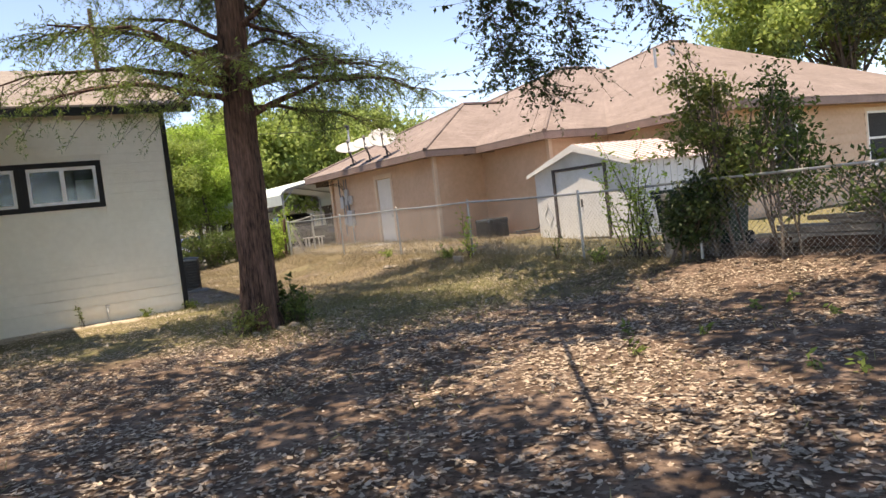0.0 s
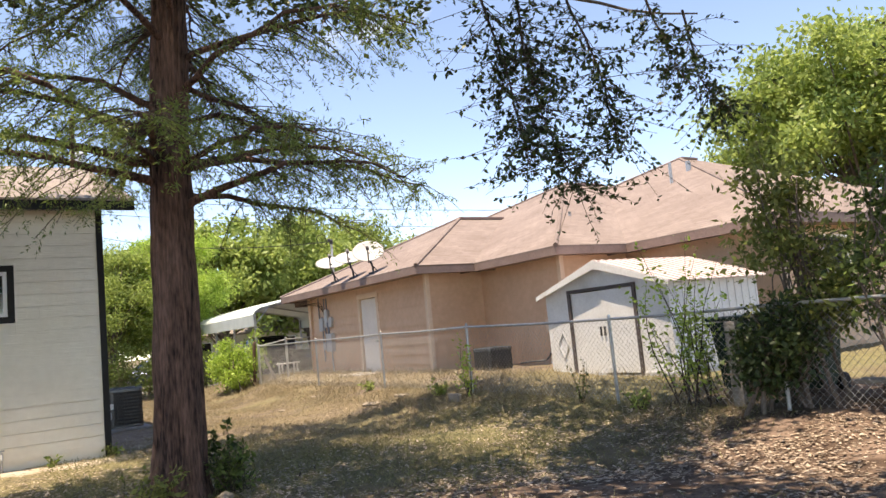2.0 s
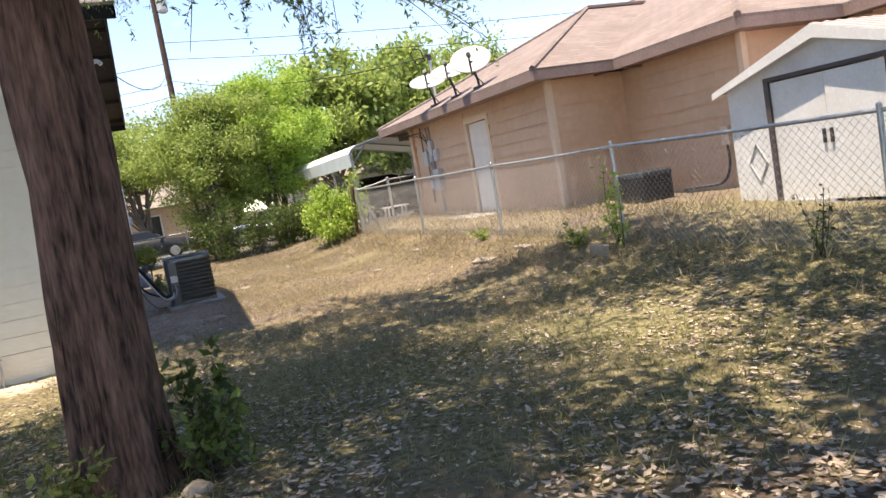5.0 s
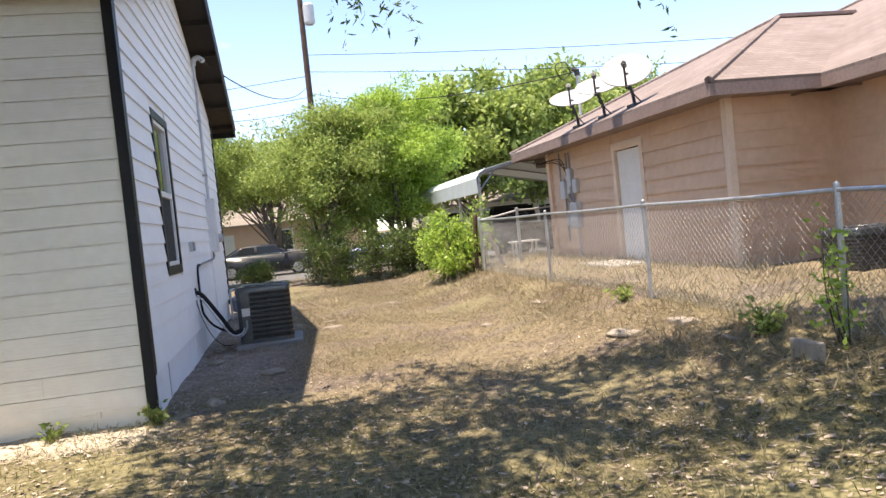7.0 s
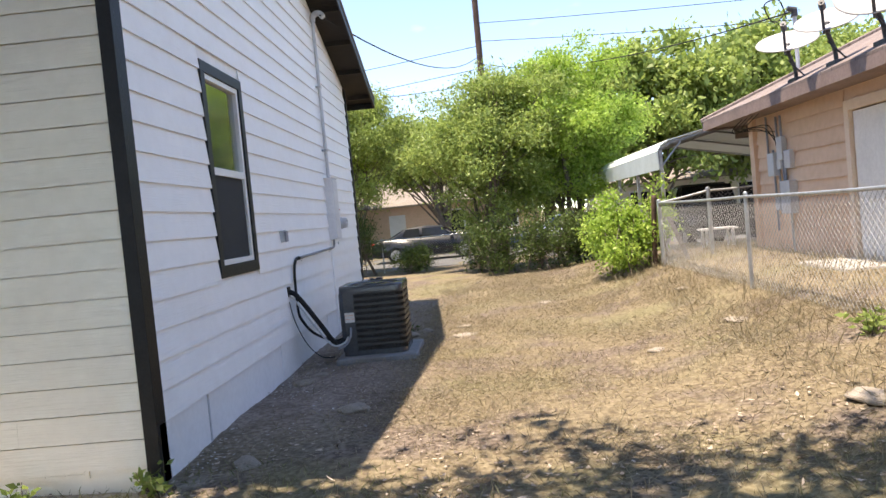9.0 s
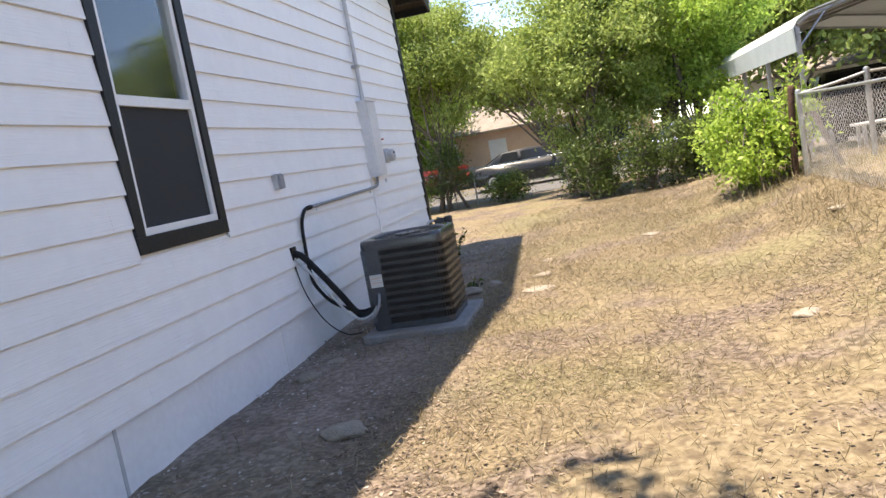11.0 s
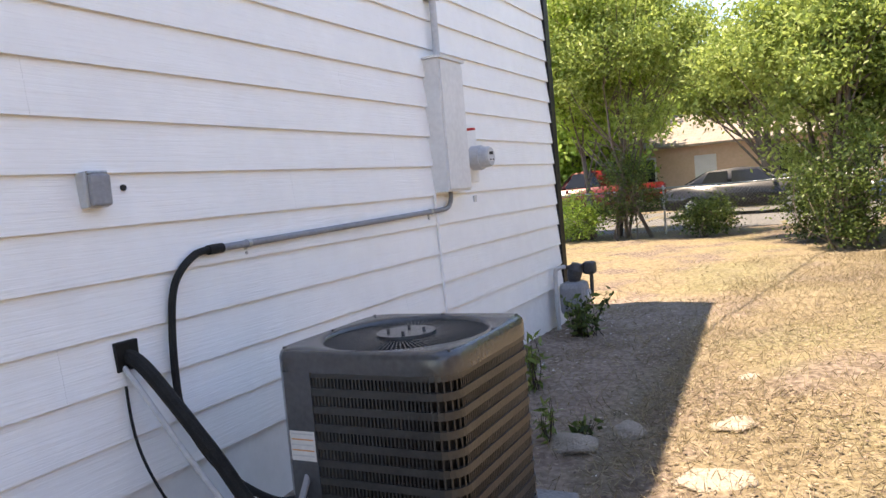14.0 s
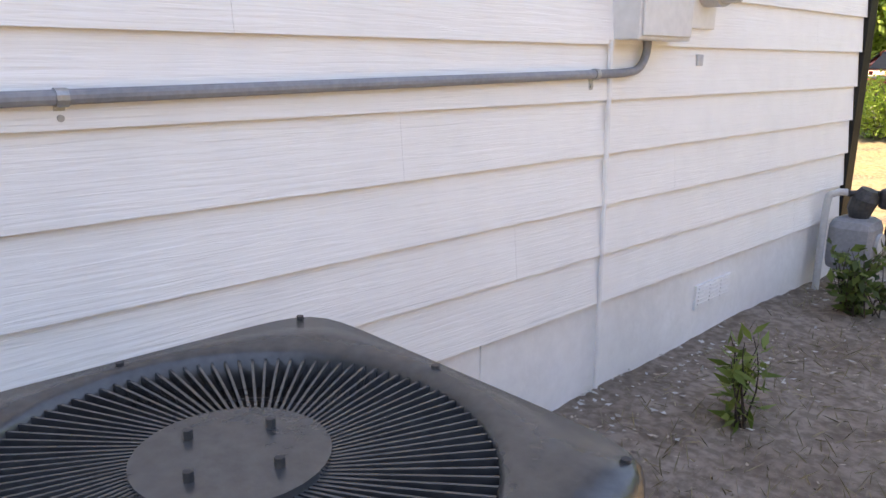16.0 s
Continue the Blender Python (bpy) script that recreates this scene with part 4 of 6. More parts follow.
    part("wire_cover", tubed([(X + 0.012, 22.86, 1.5), (X + 0.012, 22.88, 0.9), (X + 0.014, 22.9, 0.02)], 0.011, 8), SKIRT, g)
    o = thing("outlet_box", (X, 20.0, 1.63), "grey weatherproof outlet box on the siding", "outlet box")
    part("box_body", boxed((X - 0.012, 19.95, 1.56), (X + 0.045, 20.05, 1.70), 0.006), GREY_BOX, o)
    part("flip_cover", boxed((X + 0.047, 19.955, 1.565), (X + 0.075, 20.045, 1.69), 0.01), GREY_PVC, o)
    part("hinge", tubed([(X + 0.05, 19.955, 1.695), (X + 0.05, 20.045, 1.695)], 0.007, 8), GALV, o)
    part("cable_hole", tubed([(X - 0.008, 20.16, 1.635), (X + 0.004, 20.16, 1.635)], 0.013, 10), DARK, o)
    t = thing("wall_tag", (X, 23.6, 1.4), "small square grey tag plate on the siding", "plate")
    part("plate", boxed((X - 0.012, 23.56, 1.40), (X + 0.006, 23.61, 1.45), 0.002), GREY_BOX, t)
    # gas meter
    q = thing("gas_meter", (3.68, 25.38, 0), "weathered grey gas meter with pipes at the house corner", "gas meter")
    part("meter_body", boxed((3.58, 25.22, 0.14), (3.84, 25.52, 0.48), 0.06), GREY_PVC, q)
    part("meter_face", tubed([(3.82, 25.4, 0.32), (3.86, 25.4, 0.32)], 0.07, 14), GREY_BOX, q)
    part("riser", tubed(curve_pts([(3.57, 25.22, 0.0), (3.57, 25.22, 0.55), (3.60, 25.24, 0.63), (3.66, 25.28, 0.64)]), 0.022, 10), GREY_BOX, q)
    part("regulator", tubed([(3.72, 25.36, 0.46), (3.72, 25.36, 0.53), (3.74, 25.36, 0.60), (3.76, 25.36, 0.66)], [0.05, 0.075, 0.08, 0.05], 14), DARK_METAL, q)
    part("outlet_pipe", tubed(curve_pts([(3.66, 25.3, 0.63), (3.78, 25.42, 0.63), (3.86, 25.48, 0.6), (3.86, 25.48, 0.3)]), 0.02, 10), DARK_METAL, q)
    part("valve", boxed((3.80, 25.38, 0.54), (3.93, 25.50, 0.67), 0.03), DARK_METAL, q)
    # crawl-space vents
    for nm, a, b, axis in (("rear", (2.54, WALL_S - 0.022, 0.10), (3.0, WALL_S - 0.004, 0.24), "x"), ("gable", (WALL_X + 0.003, 23.78, 0.17), (WALL_X + 0.016, 24.16, 0.30), "y")):
        v = thing("foundation_vent", a, "painted louvred crawl-space vent in the skirting", "vent")
        mt = CREAM if axis == "x" else SKIRT
        part("vent_plate", boxed(a, b), mt, v)
        for i in range(3):
            for k in range(5):
                z = a[2] + 0.025 + k * 0.021
                if axis == "x":
                    x0 = a[0] + 0.03 + i * 0.14
                    part("slat", boxed((x0, a[1] - 0.006, z), (x0 + 0.12, a[1] - 0.001, z + 0.010)), mt, v)
                else:
                    y0 = a[1] + 0.02 + i * 0.118
                    part("slat", boxed((b[0] + 0.001, y0, z), (b[0] + 0.006, y0 + 0.10, z + 0.010)), mt, v)
    # hose tap by the rear wall
    h = thing("hose_tap", (1.95, 16.1, 0), "old garden tap on a short pipe beside the wall", "tap")
    part("pipe", tubed([(1.95, 16.08, -0.02), (1.95, 16.08, 0.30)], 0.018, 8), GALV, h)
    part("spout", tubed([(1.95, 16.08, 0.28), (1.95, 15.98, 0.26), (1.95, 15.95, 0.20)], 0.02, 8), GALV, h)
    part("handle", tubed([(1.91, 16.03, 0.33), (1.99, 16.03, 0.33)], 0.012, 8), GALV, h)


utilities()


# ---- chain-link fence ----
def chain_link(parent, a, b, height, mesh=0.085, r=0.0021):
    """Woven wire between posts a and b: slanting wires both ways, cut at the top and foot."""
    a, b = Vector(a), Vector(b)
    L = (b - a).xy.length
    u = Vector(((b - a).x / L, (b - a).y / L, 0))
    side = Vector((-u.y, u.x, 0))
    rise = (b.z - a.z) / L
    vs, fs = [], []
    h = height
    for sgn in (1, -1):
        s = -h
        while s < L:
            p0, p1 = (s, 0.0), (s + h, h)
            if p0[0] < 0:
                p0 = (0.0, -s)
            if p1[0] > L:
                p1 = (L, L - s)
            s += mesh
            if p1[0] - p0[0] < 0.01:
                continue
            q = []
            for d, z in (p0, p1):
                zz = z if sgn > 0 else h - z
                q.append(a + u * d + Vector((0, 0, rise * d + zz)) + side * (0.0024 * sgn))
            d = (q[1] - q[0]).normalized()
            e = d.cross(side).normalized()
            for p in q:
                for k in range(3):
                    g = 2 * math.pi * k / 3
                    vs.append(p + (side * math.cos(g) + e * math.sin(g)) * r)
            n = len(vs) - 6
            fs += [(n, n + 1, n + 4, n + 3), (n + 1, n + 2, n + 5, n + 4), (n + 2, n, n + 3, n + 5)]
    ob = hang(new("wire_mesh", np_mesh("wire_mesh", vs, fs, WIRE)), parent)
    return ob


def fence_run(name_label, posts, height=1.17, big=()):
    f = thing("chain_link_fence", (*posts[0][:2], gz(*posts[0][:2])), name_label, "fence")
    pts = [Vector((x, y, gz(x, y) + 0.02)) for x, y in posts]
    for i, p in enumerate(pts):
        r = 0.038 if i in big else 0.025
        q = part("post", tubed([p - Vector((0, 0, 0.12)), p + Vector((0.0, 0.0, height + 0.03))], r, 12), GALV, f)
        part("post_cap", tubed([p + Vector((0, 0, height + 0.03)), p + Vector((0, 0, height + 0.055)), p + Vector((0, 0, height + 0.07))], [r * 1.15, r, r * 0.3], 10), GALV, q)
        for z in (0.25, 0.6, 0.95):
            part("tie", tubed([p + Vector((-r - 0.006, 0, z)), p + Vector((r + 0.006, 0, z))], 0.005, 6), GALV, q)
    for a, b in zip(pts, pts[1:]):
        sag = [a.lerp(b, t) + Vector((0, 0, height - 0.012 * math.sin(math.pi * t))) for t in np.linspace(0, 1, 7)]
        part("top_rail", tubed(sag, 0.02, 10), GALV, f)
        chain_link(f, a + Vector((0, 0, 0.02)), b + Vector((0, 0, 0.02)), height - 0.03)
    return f


fence_run("sagging galvanised chain-link fence between the two yards", [(9.25, y) for y in (-9.0, -5.6, -2.2, 0.4, 3.55, 7.65, 10.28, 13.89, 17.25, 20.88, 25.4)], big=(10,))
fence_run("short chain-link return fence beside the house corner", [(9.25, 25.43), (10.2, 25.5), (11.1, 25.5)], big=(1,))


# ---- shed behind the fence ----
def shed():
    x0, x1, y0, y1, zb, ze, zp = 11.35, 13.75, 10.95, 14.05, 0.42, 2.02, 2.5
    s = thing("garden_shed", (12.5, 12.5, zb), "white ribbed metal garden shed with a low gable roof", "shed")
    ym = (y0 + y1) / 2
    part("base_rail", boxed((x0 - 0.02, y0 - 0.02, 0.2), (x1, y1 + 0.02, zb + 0.06)), GREY_BOX, s)
    bm = bmesh.new()
    d0, d1, dz = 11.72, 13.32, 2.0
    slab(bm, [(x0, y0, zb), (x0, d0, zb), (x0, d0, dz), (x0, d1, dz), (x0, d1, zb), (x0, y1, zb), (x0, y1, ze), (x0, ym, zp), (x0, y0, ze)], (0.03, 0, 0))
    part("front_panel", bm, SHED, s)
    for y in (y0, y1 - 0.03):
        bm = boxed((x0 + 0.03, y, zb), (x1, y + 0.03, ze))
        w = part("side_panel", bm, SHED, s)
        x = x0 + 0.15
        while x < x1 - 0.05:
            part("rib", boxed((x, y - 0.014 if y == y0 else y + 0.03, zb), (x + 0.05, y if y == y0 else y + 0.044, ze), 0.004), SHED, w)
            x += 0.2
    part("back_panel", boxed((x1 - 0.03, y0, zb), (x1, y1, ze)), SHED, s)
    for i in range(2):
        a = d0 + i * (d1 - d0) / 2
        d = part("sliding_door", boxed((x0 - 0.02 + i * 0.02, a + 0.01, zb + 0.02), (x0 + i * 0.02, a + (d1 - d0) / 2 - 0.01, dz - 0.02)), SHED, s)
        part("door_pull", boxed((x0 - 0.045 + i * 0.02, 12.45 + i * 0.12, 1.15), (x0 - 0.02 + i * 0.02, 12.49 + i * 0.12, 1.32), 0.005), DARK_METAL, d)
    for a, b in (((d0 - 0.07, zb), (d0, dz + 0.05)), ((d1, zb), (d1 + 0.07, dz + 0.05)), ((d0, dz), (d1, dz + 0.05))):
        part("door_frame", boxed((x0 - 0.035, a[0], a[1]), (x0 - 0.001, b[0], b[1])), SHED_TRIM, s)
    # scroll motif on the front panel
    part("diamond_motif", tubed([(x0 - 0.008, 13.65, 0.75), (x0 - 0.008, 13.5, 1.0), (x0 - 0.008, 13.65, 1.25), (x0 - 0.008, 13.8, 1.0), (x0 - 0.008, 13.65, 0.75)], 0.010, 6), GREY_BOX, s)
    for e, sg in ((y0 - 0.14, 1), (y1 + 0.14, -1)):
        ez = ze - 0.03
        bm = bmesh.new()
        slab(bm, [(x0 - 0.12, e, ez), (x1 + 0.1, e, ez), (x1 + 0.1, ym, zp + 0.03), (x0 - 0.12, ym, zp + 0.03)], (0, 0, -0.02))
        r = part("roof_panel", bm, SHED_ROOF, s)
        x = x0 - 0.1
        while x < x1 + 0.1:
            bm = bmesh.new()
            slab(bm, [(x, e, ez + 0.02), (x + 0.04, e, ez + 0.02), (x + 0.04, ym, zp + 0.05), (x, ym, zp + 0.05)], (0, 0, -0.025))
            part("roof_rib", bm, SHED_ROOF, r)
            x += 0.2
        bm = bmesh.new()
        slab(bm, [(x0 - 0.125, e, ez - 0.07), (x0 - 0.125, e, ez + 0.012), (x0 - 0.125, ym, zp + 0.04), (x0 - 0.125, ym, zp - 0.12)], (-0.012, 0, 0))
        part("barge_board", bm, SHED, s)


shed()

# ---- neighbour's fittings ----
def neighbour_fittings():
    condenser(11.78, 16.62, 0.46, 1.04, 0.34, "older tan and black air conditioner beside the tan wall", False)
    p = thing("unit_pad", (11.78, 16.62, 0.4), "small concrete pad under the neighbour's unit", "pad")
    part("slab", boxed((11.35, 16.2, 0.35), (12.2, 17.05, 0.458), 0.015), CONCRETE, p)
    c = thing("disconnect_box", (12.8, 15.9, 1.2), "tan disconnect box with a loose cable on the wall", "electrical box")
    part("box_body", boxed((12.70, 15.55, 1.25), (12.8, 15.72, 1.55), 0.008), TAN_TRIM, c)
    part("cable", tubed(curve_pts([(12.74, 15.63, 1.25), (12.72, 15.62, 0.9), (12.66, 15.75, 0.65), (12.5, 16.1, 0.62), (12.4, 16.4, 0.6)]), 0.022, 8), DARK_METAL, c)
    st = thing("door_step", (10.7, 21.4, 0.5), "rough concrete step below the side door", "step")
    part("step_slab", boxed((10.35, 20.7, 0.3), (11.1, 22.15, 0.56), 0.03), CONCRETE, st)
    u = thing("utility_boxes", (11.1, 24.0, 1.2), "grey utility boxes and conduits on the tan wall", "electrical box")
    for y0, y1, z0, z1, d in ((24.35, 24.62, 1.85, 2.25, 0.12), (24.02, 24.24, 2.1, 2.5, 0.10), (23.75, 23.98, 1.95, 2.25, 0.09), (23.72, 24.1, 1.2, 1.75, 0.14), (24.15, 24.32, 1.95, 2.12, 0.08), (24.3, 24.5, 1.25, 1.5, 0.08)):
        part("enclosure", boxed((11.11 - d, y0, z0), (11.11, y1, z1), 0.012), GREY_BOX, u)
    for y, z0, z1 in ((24.28, 1.2, 2.85), (24.1, 1.7, 2.85), (23.9, 0.45, 1.2), (24.48, 0.9, 2.3), (24.7, 1.9, 2.9), (24.02, 1.2, 2.1)):
        part("conduit", tubed([(11.06, y, z0), (11.06, y + 0.02, z1)], 0.02, 8), GREY_PVC if y != 23.9 else GALV, u)
    for i in range(4):
        y = 24.9 - i * 0.25
        part("cable", tubed(curve_pts([(11.05, 24.3, 2.6 - i * 0.1), (11.0, y + 0.3, 2.72), (10.7, y + 0.5, 2.74), (10.5, y - 0.6, 2.86)]), 0.007, 5), RUBBER, u)


neighbour_fittings()


def satellite_dish(at, aim, tilt, r, label):
    """A mast on the roof with an oval reflector, its arm and receiver."""
    d = thing("satellite_dish", at, label, "satellite dish", "dishes on the roof edge")
    x, y, z = at
    part("foot", boxed((x - 0.08, y - 0.14, z - 0.04), (x + 0.12, y + 0.14, z + 0.03), 0.01), DARK_METAL, d)
    top = Vector((x - 0.10, y, z + 0.42))
    part("mast", tubed(curve_pts([(x, y, z), (x - 0.02, y, z + 0.2), tuple(top)]), 0.028, 10), DARK_METAL, d)
    part("brace", tubed([(x + 0.1, y - 0.12, z), tuple(top - Vector((0, 0, 0.12)))], 0.012, 6), DARK_METAL, d)
    n = Vector((math.cos(radians(aim)) * math.cos(radians(tilt)), math.sin(radians(aim)) * math.cos(radians(tilt)), math.sin(radians(tilt))))
    s = Vector((-math.sin(radians(aim)), math.cos(radians(aim)), 0))
    up = n.cross(s)
    if up.z < 0:
        up = -up
    c = top + n * 0.08 + up * 0.10
    bm = bmesh.new()
    rings = []
    for k, f in enumerate((0.02, 0.3, 0.6, 0.85, 1.0)):
        rings.append([bm.verts.new(c + (s * math.cos(a) * r + up * math.sin(a) * r * 0.9) * f + n * 0.13 * r * 1.2 * f * f) for a in np.linspace(0, 2 * math.pi, 33)[:-1]])
    back = [[bm.verts.new(v.co - n * 0.015) for v in q] for q in rings]
    for R in (rings, back):
        for q, w in zip(R, R[1:]):
            for i in range(32):
                bm.faces.new((q[i], q[(i + 1) % 32], w[(i + 1) % 32], w[i]))
        bm.faces.new(R[0])
    for i in range(32):
        bm.faces.new((rings[-1][i], rings[-1][(i + 1) % 32], back[-1][(i + 1) % 32], back[-1][i]))
    part("reflector", bm, DISH, d, "pale grey oval reflector", True)
    tip = c + n * r * 0.95 - up * r * 0.55
    part("feed_arm", tubed([tuple(c - up * r * 0.9), tuple(tip)], 0.02, 8), DARK_METAL, d)
    part("receiver", tubed([tuple(tip), tuple(tip + (c - tip).normalized() * 0.12)], 0.045, 10), DARK_METAL, d)
    part("mount", tubed([tuple(top), tuple(c)], 0.045, 10), DARK_METAL, d)


for sy, sx, sz, aim, tilt, r in ((20.25, 10.78, 3.22, 240, 40, 0.43), (21.45, 10.78, 3.22, 238, 58, 0.40), (22.7, 10.78, 3.22, 242, 60, 0.44)):
    satellite_dish((sx, sy, sz), aim, tilt, r, "grey satellite dish bolted to the roof edge")
ms = thing("roof_mast", (12.2, 25.6, 3.6), "grey service mast with looped cables above the roof", "pipe")
part("mast_pipe", tubed([(11.9, 25.2, 3.2), (11.9, 25.2, 4.75)], 0.035, 10), GREY_BOX, ms)
part("weatherhead", tubed([(11.9, 25.2, 4.7), (11.9, 25.2, 4.82), (11.78, 25.2, 4.86)], [0.06, 0.07, 0.04], 10), DARK_METAL, ms)
part("cable_loop", tubed(curve_pts([(11.8, 25.2, 4.85), (11.5, 25.1, 4.6), (11.3, 25.0, 4.9), (11.6, 25.1, 5.0), (11.8, 25.3, 4.7)]), 0.012, 6), RUBBER, ms)


# ---- carport beyond the house ----
def carport():
    c = thing("carport", (12.5, 31, 0.3), "pale metal carport with rounded eaves on square posts", "carport")
    y0, y1 = 27.0, 36.5
    prof = [(9.72, 2.25), (9.70, 2.62), (9.78, 2.74), (9.95, 2.84), (12.4, 3.35), (14.9, 2.84), (15.05, 2.74), (15.12, 2.62), (15.1, 2.25)]
    for (xa, za), (xb, zb) in zip(prof, prof[1:]):
        bm = bmesh.new()
        nrm = Vector((-(zb - za), 0, xb - xa)).normalized() * 0.02
        slab(bm, [(xa, y0, za), (xb, y0, zb), (xb, y1, zb), (xa, y1, za)], (nrm.x, 0, nrm.z))
        part("roof_panel", bm, CARPORT, c)
    for y in np.arange(y0 + 0.05, y1, 2.3):
        for (xa, za), (xb, zb) in zip(prof[2:], prof[3:7]):
            part("rafter", tubed([(xa, y, za - 0.05), (xb, y, zb - 0.05)], 0.035, 4), GALV, c)
        for x in (9.76, 15.05):
            part("post", boxed((x - 0.035, y - 0.035, 0.1), (x + 0.035, y + 0.035, 2.65)), GALV, c)
        part("brace", tubed([(9.76, y, 2.3), (10.2, y, 2.8)], 0.02, 6), GALV, c)


carport()


# ---- vehicles ----
def car(at, turn, paint, label, kind="sedan"):
    v = thing("car" if kind == "sedan" else "pickup_truck", (0, 0, 0), label, "car" if kind == "sedan" else "truck")
    if kind == "sedan":
        L, W = 4.9, 1.84
        low = [(-2.45, 0.42), (-2.4, 0.78), (-2.1, 0.95), (-1.35, 1.0), (1.0, 0.98), (2.05, 0.84), (2.42, 0.68), (2.45, 0.38), (2.2, 0.24), (-2.3, 0.26)]
        cab = [(-1.75, 0.97), (-0.95, 1.40), (-0.1, 1.46), (0.55, 1.40), (1.25, 0.95)]
    else:
        L, W = 5.4, 1.95
        low = [(-2.7, 0.55), (-2.7, 1.15), (-0.4, 1.17), (1.2, 1.15), (2.45, 1.05), (2.68, 0.85), (2.7, 0.5), (2.4, 0.36), (-2.5, 0.38)]
        cab = [(-0.6, 1.15), (-0.45, 1.80), (0.5, 1.83), (0.9, 1.75), (1.45, 1.14)]
    bm = bmesh.new()
    slab(bm, [(x, -W / 2, z) for x, z in low], (0, W, 0))
    bmesh.ops.bevel(bm, geom=list(bm.edges), offset=0.07, segments=3, affect="EDGES")
    part("body", bm, paint, v, smooth=True)
    bm = bmesh.new()
    a = [bm.verts.new((x, -W / 2 + 0.1 + max(0, z - 1.0) * 0.35, z)) for x, z in cab]
    b = [bm.verts.new((x, W / 2 - 0.1 - max(0, z - 1.0) * 0.35, z)) for x, z in cab]
    bm.faces.new(a)
    bm.faces.new(b[::-1])
    for i in range(len(cab)):
        j = (i + 1) % len(cab)
        bm.faces.new((a[i], b[i], b[j], a[j]))
    bmesh.ops.bevel(bm, geom=list(bm.edges), offset=0.05, segments=2, affect="EDGES")
    part("cabin", bm, paint, v, smooth=True)
    for s in (-1, 1):
        for i0, i1 in ((0.18, 0.46), (0.50, 0.84)):
            xa, xb = cab[0][0] + (cab[-1][0] - cab[0][0]) * i0, cab[0][0] + (cab[-1][0] - cab[0][0]) * i1
            zt = cab[2][1] - 0.09
            z0 = cab[0][1] + 0.04
            y0, y1 = W / 2 - 0.085, W / 2 - 0.085 - (zt - 1.0) * 0.35
            pts = [(xa + (0.0 if i0 > 0.3 else 0.05), s * y0, z0), (xb + (0.12 if i0 > 0.3 else 0), s * y0, z0), (xb - (0.28 if i0 > 0.3 else 0), s * y1, zt), (xa + (0.28 if i0 < 0.3 else 0), s * y1, zt)]
            part("side_window", slab(bmesh.new(), pts, (0, s * 0.012, 0)), CAR_GLASS, v)
        for x in (-L * 0.29, L * 0.30):
            w = part("wheel", tubed([(x, s * (W / 2 - 0.2), 0.33), (x, s * (W / 2 + 0.012), 0.33)], 0.33, 24), RUBBER, v)
            part("rim", tubed([(x, s * (W / 2 + 0.012), 0.33), (x, s * (W / 2 + 0.022), 0.33)], [0.22, 0.18], 16), GALV, w)
        part("headlight", boxed((L / 2 - 0.22, s * W * 0.38 - 0.13, 0.62), (L / 2 - 0.02, s * W * 0.38 + 0.13, 0.75), 0.03), LABEL, v)
        part("tail_light", boxed((-L / 2 + 0.01, s * W * 0.39 - 0.12, 0.72), (-L / 2 + 0.14, s * W * 0.39 + 0.12, 0.88), 0.03), RED, v)
        part("mirror", boxed((cab[-1][0] - 0.35, s * (W / 2 + 0.09) - 0.08, 0.98), (cab[-1][0] - 0.22, s * (W / 2 + 0.09) + 0.08, 1.12), 0.03), paint, v)
    for i in (0, 3):
        p, q = cab[i], cab[i + 1]
        y = W / 2 - 0.22
        o = (-0.02, 0, 0.02) if i == 0 else (0.02, 0, 0.02)
        a, b = Vector((p[0], 0, p[1])), Vector((q[0], 0, q[1]))
        lo, hi = a.lerp(b, 0.12), a.lerp(b, 0.88)
        part("windscreen", slab(bmesh.new(), [(lo.x, -y, lo.z), (lo.x, y, lo.z), (hi.x, y - 0.08, hi.z), (hi.x, -y + 0.08, hi.z)], o), CAR_GLASS, v)
    v.matrix_basis = pose(*at, 0, 0, turn)
    for o in v.children:
        o.matrix_parent_inverse = Matrix.Identity(4)
    return v


CAR_GLASS = mat("car_glass", (0.012, 0.014, 0.017), (0.02, 0.022, 0.026), 2, 0.12, 0, 0.0, spec=0.4)
PAINT_GREY = mat("dark_grey_car_paint", (0.014, 0.015, 0.018), (0.022, 0.023, 0.027), 2, 0.3, 0, 0.0, spec=0.4, coat=0.0)
PAINT_RED = mat("red_car_paint", (0.11, 0.012, 0.012), (0.14, 0.016, 0.014), 2, 0.3, 0, 0.0, coat=0.6)
PAINT_BLACK = mat("black_car_paint", (0.012, 0.012, 0.014), (0.02, 0.02, 0.022), 2, 0.25, 0, 0.0, coat=0.6)
PAINT_BLUE = mat("blue_car_paint", (0.02, 0.035, 0.12), (0.03, 0.05, 0.16), 2, 0.25, 0, 0.2, coat=0.6)
car((3.75, 43.4, 0.0), 0, PAINT_GREY, "dark grey sedan parked on the street behind the hedge")
car((-2.4, 48.4, 0.0), 200, PAINT_RED, "red pickup truck parked across the street", "pickup")
car((12.3, 33.0, 0.15), 90, PAINT_BLACK, "black pickup truck parked under the carport", "pickup")
car((9.5, 41.0, 0.0), 175, PAINT_BLUE, "dark blue sedan parked on the street")


